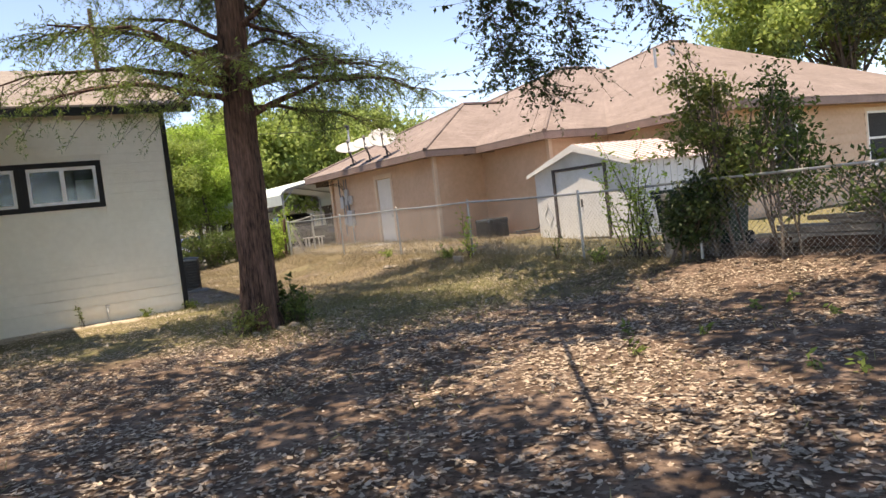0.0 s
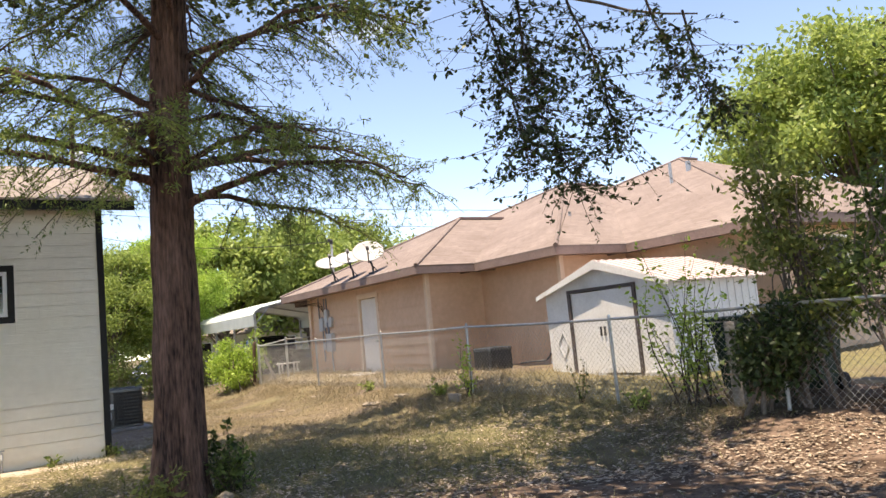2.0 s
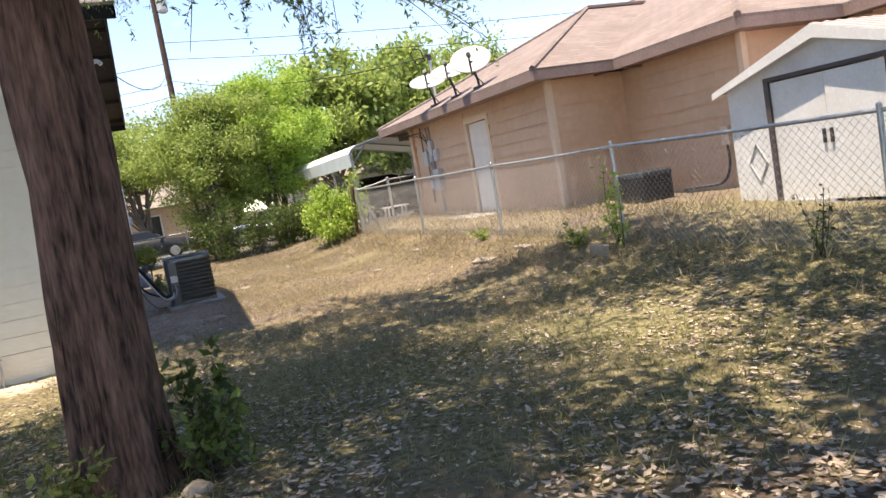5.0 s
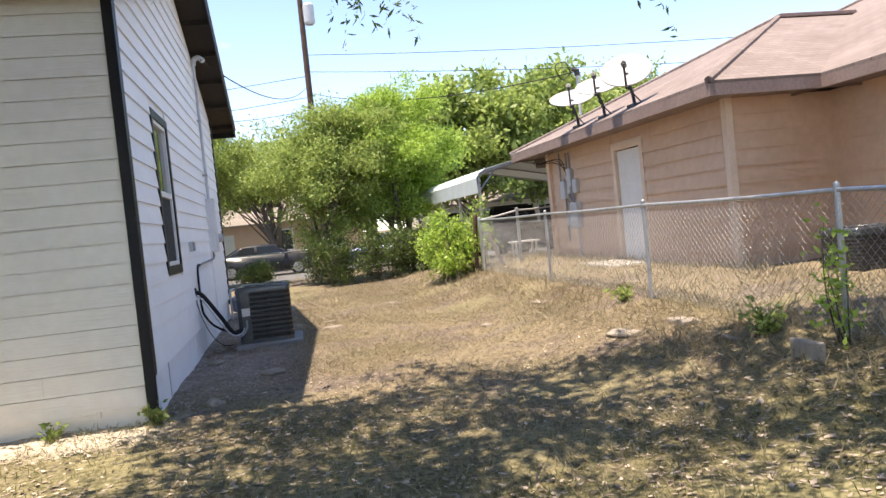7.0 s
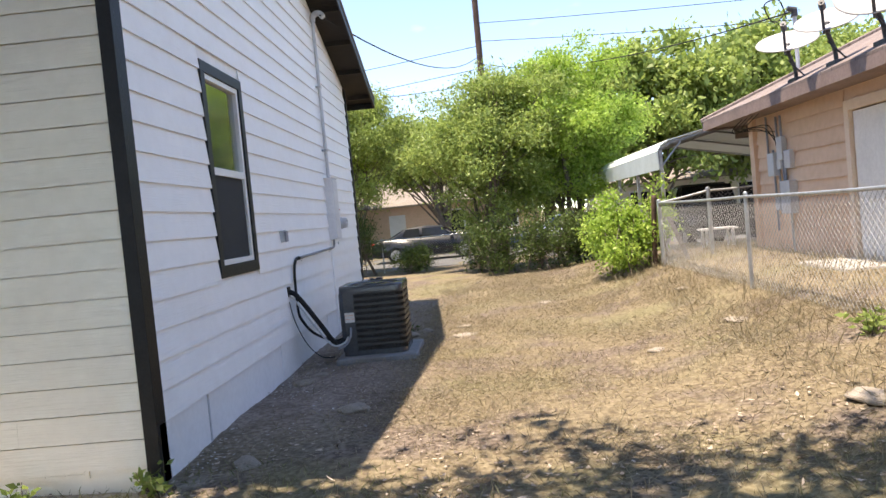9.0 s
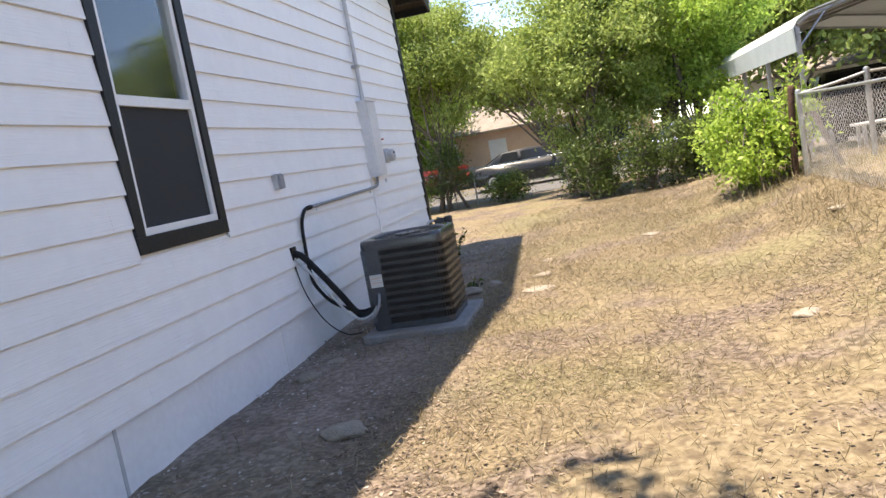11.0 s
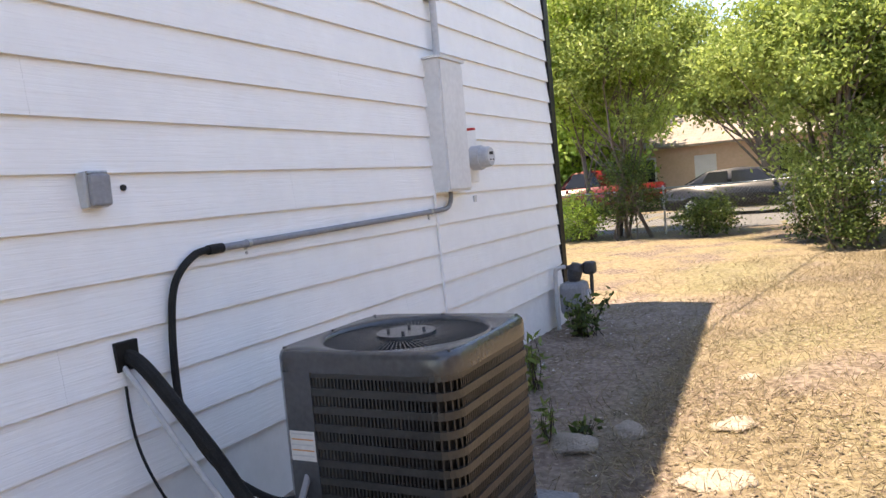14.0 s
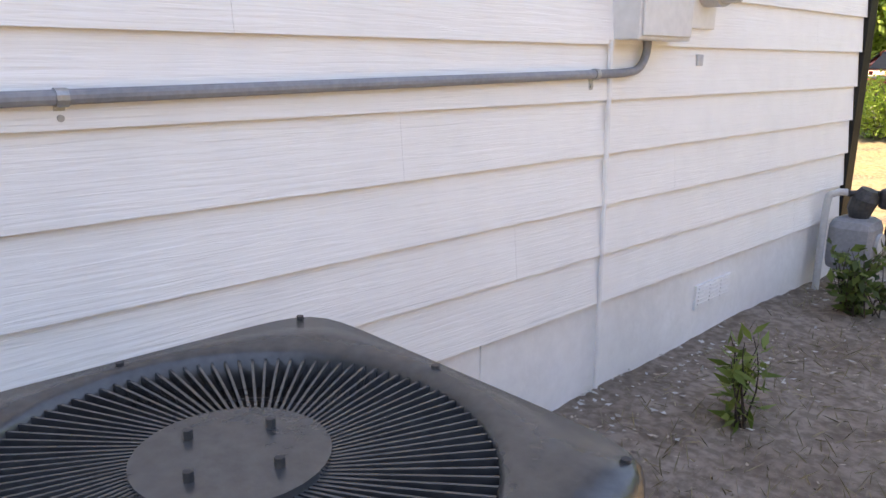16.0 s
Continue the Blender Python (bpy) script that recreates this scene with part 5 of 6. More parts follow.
# ---- houses across the street ----
def far_house(x, y, w, d, label, wall, roof):
    h = thing("far_house", (x, y, 0), label, "house")
    part("wall", boxed((x - w / 2, y, -0.1), (x + w / 2, y + d, 2.7)), wall, h)
    for s, e in ((1, y - 0.5), (-1, y + d + 0.5)):
        bm = bmesh.new()
        slab(bm, [(x - w / 2 - 0.4, e, 2.6), (x + w / 2 + 0.4, e, 2.6), (x + w / 2 + 0.4, y + d / 2, 4.2), (x - w / 2 - 0.4, y + d / 2, 4.2)], (0, 0, -0.1))
        part("roof", bm, roof, h)
    for i, fx in enumerate((0.14, 0.36, 0.62, 0.86)):
        cx = x - w / 2 + w * fx
        if i == 1:
            part("door", boxed((cx - 0.45, y - 0.04, 0.1), (cx + 0.45, y + 0.02, 2.1)), DOOR, h)
            continue
        q = part("window", boxed((cx - 0.5, y - 0.02, 1.0), (cx + 0.5, y + 0.03, 2.1)), CAR_GLASS, h)
        for a, b in (((cx - 0.58, 0.92), (cx + 0.58, 1.0)), ((cx - 0.58, 2.1), (cx + 0.58, 2.18)), ((cx - 0.58, 1.0), (cx - 0.5, 2.1)), ((cx + 0.5, 1.0), (cx + 0.58, 2.1))):
            part("frame", boxed((a[0], y - 0.05, a[1]), (b[0], y + 0.02, b[1])), VINYL, q)


far_house(3.2, 52, 12, 8, "tan single-storey house across the street", TAN, OWN_SHINGLE)
far_house(19, 52, 12, 8, "pale house with a grey roof across the street", CREAM, OWN_SHINGLE)
far_house(-14, 54, 12, 8, "grey-roofed house across the street among trees", CREAM, OWN_SHINGLE)
far_house(31.5, 14, 9, 12, "tan house with a reddish roof beyond the fence line", TAN, SHINGLE_X)


# ---- trees and shrubs ----
def limb_path(a, b, bend, steps=6):
    a, b = np.array(a, float), np.array(b, float)
    k = rng.normal(size=3) * bend
    t = np.linspace(0, 1, steps)[:, None]
    return a + (b - a) * t + k * np.sin(np.pi * t) + rng.normal(size=(steps, 3)) * bend * 0.12 * np.sin(np.pi * t)


def limbs(paths, r0, r1, n=6):
    bm = bmesh.new()
    for p, a, b in zip(paths, r0, r1):
        k = len(p)
        tube(bm, [tuple(q) for q in p], [a + (b - a) * i / (k - 1) for i in range(k)], n)
    return bm


def crown_points(center, radii, clumps, per, clump_r, hollow=0.35, lumps=0.4):
    """Leaf places: gaussian clumps thrown into an uneven ellipsoid, thinner in its middle."""
    d = rng.normal(size=(clumps, 3))
    d /= np.linalg.norm(d, axis=1)[:, None]
    f = (hollow + (1 - hollow) * rng.random(clumps) ** 0.6)[:, None]
    bumpy = 1 + lumps * np.sin(d[:, :1] * 5 + d[:, 1:2] * 4 + center[0]) * np.cos(d[:, 2:3] * 6 + d[:, :1] * 3 + center[1])
    c = np.array(center) + d * f * bumpy * np.array(radii)
    if clumps > 100:
        boughs = c[:max(14, clumps // 9)]
        near = np.argmin(((c[:, None] - boughs[None]) ** 2).sum(2), 1)
        c = boughs[near] + (c - boughs[near]) * 0.62
    p = np.repeat(c, per, 0) + rng.normal(size=(clumps * per, 3)) * clump_r * np.array([1, 1, 0.6])
    return c, p


def leafy(name, at, height, center, radii, clumps, per, clump_r, leaf, width, leaf_material, bark, label, category="tree", stems=1, stem_r=0.16, droop=0.2, floor=0.12):
    t = thing(name, (at[0], at[1], gz(*at)), label, category)
    base = np.array([at[0], at[1], gz(*at) - 0.1])
    c, p = crown_points(center, radii, clumps, per, clump_r)
    p = p[p[:, 2] > ground_z(p[:, 0], p[:, 1]) + floor]
    tops = []
    for i in range(stems):
        off = rng.normal(size=3) * np.array([0.25, 0.25, 0]) * (stems > 1)
        top = np.array(center) + rng.normal(size=3) * np.array(radii) * 0.22 + np.array([0, 0, radii[2] * 0.3])
        path = limb_path(base + off, top, 0.12 * height / 3, 9)
        tops.append(path)
        part("trunk", limbs([path], [stem_r * rng.uniform(0.75, 1.1)], [stem_r * 0.22], 9), bark, t, smooth=True)
    paths = []
    for q in c[rng.permutation(len(c))[:min(len(c), 46)]]:
        path = tops[rng.integers(len(tops))]
        k = rng.integers(2, len(path) - 1)
        paths.append(limb_path(path[k], q, 0.14, 5))
    for q in paths:
        part("limb", limbs([q], [stem_r * 0.28], [0.008], 5), bark, t)
    v, f = leaves_np(p, leaf, width, droop)
    hang(new("crown", np_mesh("crown", v, f, leaf_material)), t)
    return t


def cypress():
    """The reddish furrowed trunk in the yard, with level limbs and feathery drooping sprays."""
    bx, by = 3.35, 10.85
    t = thing("cypress_tree", (bx, by, 0), "reddish-brown furrowed conifer trunk with feathery drooping sprays", "tree")
    n, m = 72, 170
    H = 8.6
    vs = []
    for i in range(m):
        z = -0.08 + (H + 0.08) * (i / (m - 1)) ** 1.15
        f = max(z, 0) / H
        r = 0.268 * (1 - 0.56 * f) + 0.08 * math.exp(-max(z, 0) / 0.2)
        cx, cy = bx + 0.028 * z + 0.018 * math.sin(z * 1.3), by + 0.018 * math.sin(z * 0.9 + 1)
        for k in range(n):
            a = 2 * math.pi * k / n
            q = Vector((math.cos(a) * 2.2, math.sin(a) * 2.2, z * 0.28))
            furrow = abs(noise.noise(q * 2.6)) * 0.062 + abs(noise.noise(Vector((math.cos(a) * 5, math.sin(a) * 5, z * 0.7)) * 1.7)) * 0.024
            rr = r * (1 + 0.08 * math.sin(a * 5 + 1.0) * math.exp(-max(z, 0) / 0.35)) + furrow - 0.022
            vs.append((cx + math.cos(a) * rr, cy + math.sin(a) * rr, z))
    fs = [(i * n + k, i * n + (k + 1) % n, (i + 1) * n + (k + 1) % n, (i + 1) * n + k) for i in range(m - 1) for k in range(n)]
    me = np_mesh("trunk", vs, fs, BARK)
    me.shade_smooth()
    hang(new("trunk", me), t)

    def axis_at(z):
        return np.array([bx + 0.028 * z + 0.018 * math.sin(z * 1.3), by + 0.018 * math.sin(z * 0.9 + 1), z])
    big, twigs, pts, dirs = [], [], [], []
    specs = [(3.0, -20, 2.8, 0.75), (3.35, 205, 3.0, 0.3), (3.55, 10, 3.4, 0.55), (3.6, 185, 3.2, 0.35), (3.7, 250, 2.6, 0.1)]
    for i in range(46):
        specs.append((3.3 + 0.11 * i + rng.normal() * 0.1, rng.uniform(0, 360), rng.uniform(2.2, 3.9) * (1 - 0.012 * i), rng.uniform(0.1, 0.9)))
    for z, az, L, rise in specs:
        a = axis_at(z)
        u = np.array([math.cos(radians(az)), math.sin(radians(az)), 0])
        k = 9
        s = np.linspace(0, 1, k)[:, None]
        path = a + u * L * s + np.array([0, 0, 1]) * (rise * np.sin(np.pi * s * 0.62) - 0.35 * s * s) + np.cumsum(rng.normal(size=(k, 3)) * 0.035, 0)
        big.append(path)
        for j in range(40):
            w = rng.uniform(0.18, 1.0)
            q = path[0] + 0
            x = w * (k - 1)
            i0 = min(int(x), k - 2)
            q = path[i0] + (path[i0 + 1] - path[i0]) * (x - i0)
            side = np.array([-u[1], u[0], 0]) * rng.choice([-1, 1])
            d = side * rng.uniform(0.4, 1) + u * rng.uniform(0.2, 0.9) + np.array([0, 0, rng.uniform(-0.5, 0.25)])
            d /= np.linalg.norm(d)
            tl = rng.uniform(0.35, 1.1) * (1.1 - 0.4 * w)
            e = np.linspace(0, 1, 5)[:, None]
            tp = q + d * tl * e + np.array([0, 0, -0.32]) * tl * e * e + np.cumsum(rng.normal(size=(5, 3)) * 0.012, 0)
            twigs.append(tp)
            for sub in range(4):
                w2 = rng.uniform(0.3, 1)
                x2 = w2 * 4
                i2 = min(int(x2), 3)
                q2 = tp[i2] + (tp[i2 + 1] - tp[i2]) * (x2 - i2)
                d2 = d + rng.normal(size=3) * 0.6 + np.array([0, 0, -0.35])
                d2 /= np.linalg.norm(d2)
                l2 = rng.uniform(0.12, 0.4)
                nn = int(l2 / 0.016)
                st = q2 + d2 * np.linspace(0, l2, nn)[:, None] + np.array([0, 0, -0.3]) * (np.linspace(0, l2, nn) ** 2)[:, None]
                pts.append(st)
    part("limb", limbs(big, [0.055] * 5 + [0.042] * (len(big) - 5), [0.009] * len(big), 7), BARK, t, "dark bare limbs", True)
    part("branchwork", limbs(twigs, [0.0075] * len(twigs), [0.0025] * len(twigs), 4), TWIG, t)
    p = np.concatenate(pts)
    v, f = leaves_np(p, 0.055, 0.013, 0.35)
    ob = hang(new("needle_sprays", np_mesh("needle_sprays", v, f, L_CYPRESS)), t)
    # sprouts around the foot
    return t


cypress()


def weed(at, h, spread, n, material, label, leaf=0.07, width=0.035, name="weed"):
    """A small plant: stems with leaves."""
    w = thing(name, (at[0], at[1], gz(*at)), label, "plant")
    z = gz(*at)
    paths, pts = [], []
    for i in range(n):
        a = rng.uniform(0, 2 * math.pi)
        tip = np.array([at[0] + math.cos(a) * spread * rng.uniform(0.2, 1), at[1] + math.sin(a) * spread * rng.uniform(0.2, 1), z + h * rng.uniform(0.55, 1)])
        root = np.array([at[0], at[1], z - 0.03]) + rng.normal(size=3) * np.array([1, 1, 0]) * spread * 0.25
        p = limb_path(root, tip, 0.05 * h, 6)
        paths.append(p)
        for j in range(max(6, int(h * 32))):
            u = rng.uniform(0.2, 1) * 5
            k = min(int(u), 4)
            pts.append(p[k] + (p[k + 1] - p[k]) * (u - k) + rng.normal(size=3) * (0.014 if h < 1 else 0.06))
    for q in paths:
        part("stem", limbs([q], [0.004 + 0.003 * h], [0.0015], 4), TWIG, w)
    v, f = leaves_np(np.array(pts), leaf, width, 0.0, 0.3)
    hang(new("leaves", np_mesh("leaves", v, f, material)), w)
    return w


weed((3.02, 10.5), 0.42, 0.34, 26, L_YELLOW, "leafy sprouts at the foot of the tree")
weed((3.85, 10.75), 0.55, 0.40, 30, L_DARK, "dark leafy sprouts beside the tree trunk")
weed((3.9, 11.2), 0.75, 0.28, 10, L_DARK, "tall dark sprouts behind the tree trunk", 0.09, 0.05)
weed((3.95, 24.85), 0.46, 0.30, 26, L_DARK, "dark green bush below the gas meter")
weed((4.55, 22.05), 0.28, 0.07, 7, L_WEED, "fresh green weed growing beside the slab", 0.08, 0.02)
weed((4.1, 23.05), 0.42, 0.08, 9, L_WEED, "tall fresh weed growing from bare earth", 0.09, 0.025)
weed((4.72, 22.12), 0.16, 0.1, 9, L_DARK, "small weeds in bare earth")
weed((3.55, 16.0), 0.2, 0.16, 14, L_WEED, "green weeds at the house corner")
weed((2.6, 15.95), 0.16, 0.12, 9, L_WEED, "small weeds below the crawl-space vent")
weed((1.45, 15.95), 0.5, 0.12, 6, L_YELLOW, "thin weed stalk beside the rear wall", 0.05, 0.02)
for i in range(16):
    weed((rng.uniform(4.4, 7.4), rng.uniform(1.6, 6.2)), 0.13, 0.07, 4, L_WEED, "small fresh green weed among dry leaves", 0.07, 0.028)
weed((9.0, 14.6), 0.35, 0.3, 20, L_MID, "green weeds along the fence line")
weed((9.05, 17.6), 0.25, 0.25, 14, L_MID, "green weeds along the fence line")
weed((9.05, 9.7), 0.3, 0.25, 14, L_MID, "green weeds along the fence line")
weed((9.1, 10.9), 0.65, 0.2, 7, L_DARK, "thin seedling beside the fence", 0.05, 0.025, "seedling")
weed((9.12, 13.78), 1.3, 0.22, 5, L_BRIGHT, "thin sapling growing through the fence", 0.08, 0.035, "sapling")
weed((9.3, 9.1), 2.3, 0.75, 11, L_BRIGHT, "slender multi-stemmed sapling along the fence", 0.075, 0.035, "sapling")
weed((9.35, 8.7), 1.5, 0.55, 7, L_MID, "slender sapling beside the fence", 0.075, 0.035, "sapling")

leafy("shrub", (9.5, 7.5), 3.0, (9.55, 7.5, 1.9), (0.7, 0.75, 1.45), 120, 44, 0.14, 0.085, 0.04, L_YELLOW, BARK_GREY, "tall open olive-leaved shrub growing at the fence", "shrub", 7, 0.03, 0.1, 0.5)
# added dark-leaved bush: stands for the shade by the bins, covers the post
leafy("shrub", (9.2, 7.68), 1.2, (9.2, 7.68, 1.0), (0.3, 0.55, 0.45), 70, 50, 0.12, 0.08, 0.04, L_OAK, BARK_GREY, "dense dark bush added for the shaded mass at the shrub's foot", "shrub", 5, 0.03, 0.1, 0.1)
leafy("shrub", (9.55, 6.5), 2.8, (9.6, 6.45, 1.8), (0.5, 0.6, 1.25), 80, 38, 0.13, 0.085, 0.04, L_DARK, BARK_GREY, "dark green open shrub at the fence", "shrub", 5, 0.026, 0.1, 0.5)
leafy("shrub", (9.6, 4.9), 2.0, (9.6, 4.9, 1.15), (0.5, 0.95, 0.6), 44, 26, 0.12, 0.09, 0.042, L_DARK, BARK_GREY, "low dark shrub in front of stacked lumber", "shrub", 4, 0.025, 0.1, 0.3)
leafy("shrub", (8.65, 26.1), 1.6, (8.65, 26.1, 1.0), (0.75, 0.75, 0.75), 110, 55, 0.15, 0.085, 0.045, L_BRIGHT, BARK_GREY, "bright green bush at the fence corner", "shrub", 5, 0.03, 0.1, 0.08)
leafy("shrub", (9.4, 26.2), 2.0, (9.4, 26.2, 1.4), (0.3, 0.3, 0.7), 22, 34, 0.12, 0.085, 0.04, L_BRIGHT, BARK_GREY, "thin bright sprouts above the fence corner", "shrub", 3, 0.02, 0.1, 0.08)

# the row of trees at the end of the yard
leafy("tree", (6.2, 33.6), 6.0, (6.5, 33.8, 3.9), (2.4, 1.7, 2.6), 400, 150, 0.25, 0.105, 0.045, L_MID, BARK_GREY, "bushy mid-green tree at the end of the yard", stems=7, stem_r=0.075)
leafy("tree", (8.6, 34.6), 6.4, (8.6, 34.6, 4.2), (2.3, 1.9, 2.6), 400, 150, 0.26, 0.11, 0.05, L_BRIGHT, BARK_GREY, "bright green tree at the end of the yard", stems=4, stem_r=0.11)
leafy("tree", (1.85, 36.2), 5.2, (2.0, 36.2, 4.6), (2.6, 1.6, 1.9), 300, 120, 0.25, 0.10, 0.042, L_MID, BARK_GREY, "slender-stemmed tree beside the street", stems=4, stem_r=0.045)
leafy("tree", (0.6, 37.0), 6.0, (0.2, 37.4, 5.0), (2.6, 1.8, 2.3), 300, 95, 0.28, 0.16, 0.075, L_BRIGHT, BARK_GREY, "bright leafy tree beyond the house corner", stems=2, stem_r=0.09)
for i, (x, y, h) in enumerate(((1.85, 36.0, 2.1), (3.6, 35.6, 0.9), (6.0, 33.2, 1.3), (6.3, 31.9, 1.6), (7.3, 31.6, 1.7), (8.2, 31.2, 1.6), (9.0, 31.0, 1.5), (0.6, 36.1, 1.1))):
    leafy("hedge_bush", (x, y), h, (x, y, h * 0.52), (0.62, 0.5, h * 0.5), 64, 80, 0.17, 0.065, 0.034, L_DARK if i != 7 else L_BRIGHT, BARK_GREY, "dense dark green hedge bush at the yard's end", "shrub", 4, 0.025, 0.1, 0.04)
leafy("tree", (4.5, 48.4), 5.5, (3.6, 48.4, 4.9), (3.4, 2.2, 1.9), 260, 70, 0.45, 0.2, 0.1, L_MID, BARK_GREY, "street tree with a forked leaning trunk", stems=3, stem_r=0.2)
# taller trees behind
for x, y, z, rx, rz, m in ((15, 48, 6.0, 5.0, 3.4, L_MID), (21, 50, 6.2, 5.0, 3.4, L_MID), (11, 62, 5.6, 5.5, 4.0, L_MID), (-4, 58, 4.8, 6.0, 4.2, L_MID), (-12, 50, 4.6, 6.0, 4.2, L_BRIGHT), (-3.5, 50.5, 4.9, 3.2, 3.0, L_BRIGHT), (2, 66, 5, 7, 4, L_MID), (29, 60, 7, 7, 5, L_MID)):
    leafy("tree", (x, y), z + rz, (x, y, z), (rx, rx * 0.7, rz), 360, 70, 0.5, 0.34, 0.17, m, BARK_GREY, "large leafy tree beyond the street", stems=2, stem_r=0.28)

# live oak at the boundary, its low crown over the lumber
leafy("oak_tree", (33.0, 17.5), 12.0, (32.0, 18.6, 8.9), (5.2, 5.2, 3.1), 420, 110, 0.42, 0.24, 0.12, L_MID, BARK_GREY, "broad bright tree rising behind the tan house", stems=2, stem_r=0.3)
leafy("oak_tree", (35.0, 12.0), 12.0, (35.0, 12.6, 7.8), (4.8, 5.2, 3.8), 420, 100, 0.45, 0.26, 0.13, L_MID, BARK_GREY, "broad mid-green tree beyond the far tan house", stems=2, stem_r=0.3)


def shade_oak():
    """The big oak that stands behind the start of the walk; its crown shades the litter and hangs into view."""
    t = thing("shade_oak", (-2.2, -3.0, 0), "large dark live oak spreading over the yard", "tree")
    trunk = limb_path((-2.2, -3.0, -0.1), (-1.4, -2.0, 5.2), 0.2, 8)
    part("trunk", limbs([trunk], [0.42], [0.26], 16), BARK_GREY, t, smooth=True)
    ends, paths = [], []
    for i in range(7):
        e = np.array([rng.uniform(-4, 9.5), rng.uniform(-3, 14.0), rng.uniform(7.4, 9.4)])
        paths.append(limb_path(trunk[-2], e, 1.1, 12))
        ends.append(e)
    part("limb", limbs(paths, [0.04] * len(paths), [0.008] * len(paths), 6), BARK_GREY, t)
    n = 2400
    c = np.stack([rng.uniform(-5, 12.0, n), rng.uniform(-4, 16.2, n), rng.uniform(7.0, 9.6, n)], 1)
    keep = (np.sin(c[:, 0] * 1.3 + 0.4 * c[:, 1]) + np.cos(c[:, 1] * 1.1 - 0.5 * c[:, 0]) > np.where(c[:, 1] > 12.5, -1.5, np.where(c[:, 1] > 8.5, -0.5, -1.0))) & ~((c[:, 0] > 9.5) & (c[:, 1] > 8.0)) & ~((c[:, 0] < 2.0) & (c[:, 1] > 13.3)) & (c[:, 1] < 15.9 - 0.5 * np.maximum(0, c[:, 0] - 5.0) + 0.35 * np.sin(c[:, 0] * 3.1))
    c = c[keep]
    p = np.repeat(c, 54, 0) + rng.normal(size=(len(c) * 54, 3)) * np.array([0.27, 0.27, 0.16])
    v, f = leaves_np(p, 0.15, 0.09, 0.1, 0.5)
    hang(new("crown", np_mesh("crown", v, f, L_OAK)), t)
    # twigs that hang into view
    paths, pts = [], []
    for (a, b, k, sp) in (((6.2, 8.7, 5.4), (6.75, 8.7, 3.15), 130, 0.42), ((6.7, 8.6, 5.4), (7.4, 8.65, 2.95), 200, 0.42), ((7.3, 8.5, 5.4), (7.95, 8.5, 3.5), 130, 0.4), ((8.6, 8.4, 5.4), (9.2, 8.4, 4.35), 60, 0.35), ((9.3, 8.4, 5.3), (10.1, 8.4, 4.0), 90, 0.4), ((11.0, 6.4, 5.0), (11.9, 6.3, 3.6), 130, 0.5), ((11.0, 6.0, 5.0), (12.8, 6.3, 3.35), 150, 0.55)):
        main = limb_path(a, b, 0.12, 8)
        paths.append(main)
        for i in range(k):
            w = rng.uniform(0.1, 1) * 7
            j = min(int(w), 6)
            q = main[j] + (main[j + 1] - main[j]) * (w - j)
            e = q + rng.normal(size=3) * sp * np.array([1, 0.8, 0.5]) + np.array([0, 0, -rng.uniform(0.05, 0.4)])
            tw = limb_path(q, e, 0.03, 4)
            paths.append(tw)
            for s in range(10):
                u = rng.uniform(0.35, 1) * 3
                g = min(int(u), 2)
                pts.append(tw[g] + (tw[g + 1] - tw[g]) * (u - g) + rng.normal(size=3) * 0.012)
    r0 = [0.018 if len(q) == 8 else 0.005 for q in paths]
    part("hanging_branchwork", limbs(paths, r0, [0.002] * len(paths), 5), TWIG, t)
    v, f = leaves_np(np.array(pts), 0.072, 0.036, 0.25, 0.1)
    hang(new("hanging_leaves", np_mesh("hanging_leaves", v, f, L_OAK)), t)
    # long limb that carries the hanging twigs
    part("low_limb", limbs([limb_path(trunk[6], (6.2, 8.7, 5.4), 0.3, 10), limb_path((5.6, 7.9, 5.4), (11.2, 6.0, 5.05), 0.2, 8), limb_path((6.0, 8.5, 5.4), (9.6, 8.4, 5.3), 0.15, 8)], [0.035, 0.03, 0.03], [0.02, 0.012, 0.012], 8), BARK_GREY, t)


shade_oak()


# ---- loose things along the fence ----
def lumber():
    for i, (x, y0, y1, z, w, h, tilt, m) in enumerate(((9.95, 1.2, 6.9, 0.36, 0.24, 0.14, 0, WOOD_DARK), (10.25, 0.8, 6.5, 0.36, 0.24, 0.14, 0.02, WOOD_DARK), (9.95, 1.6, 7.2, 0.505, 0.26, 0.045, 0.0, WOOD_GREY), (10.2, 1.0, 6.8, 0.51, 0.22, 0.045, 0.01, WOOD_GREY), (9.9, 2.0, 6.4, 0.56, 0.2, 0.09, 0.02, WOOD_GREY), (10.15, 1.4, 6.9, 0.57, 0.19, 0.09, -0.01, WOOD_GREY), (10.0, 2.4, 6.0, 0.67, 0.3, 0.06, 0.03, WOOD_GREY), (10.3, 1.8, 6.2, 0.67, 0.2, 0.1, 0.0, WOOD_DARK))):
        p = box(bmesh.new(), (x - w / 2, y0, z), (x + w / 2, y1, z + h), 0.006)
        for v in p.verts:
            v.co.x += (v.co.y - 4) * tilt
        tagged(part("lumber_beam", p, m), "weathered grey timber beam in a stacked pile", "lumber", "stacked lumber behind the fence")
    for a, b in (((9.85, 2.6, 0.78), (10.2, 5.9, 0.84)), ((10.05, 3.0, 0.80), (9.9, 6.3, 0.76)), ((10.25, 4.8, 0.95), (9.8, 6.5, 0.45))):
        tagged(part("pole", tubed([a, b], 0.035, 8), WOOD_GREY), "weathered round pole lying on the lumber", "lumber", "stacked lumber behind the fence")


lumber()


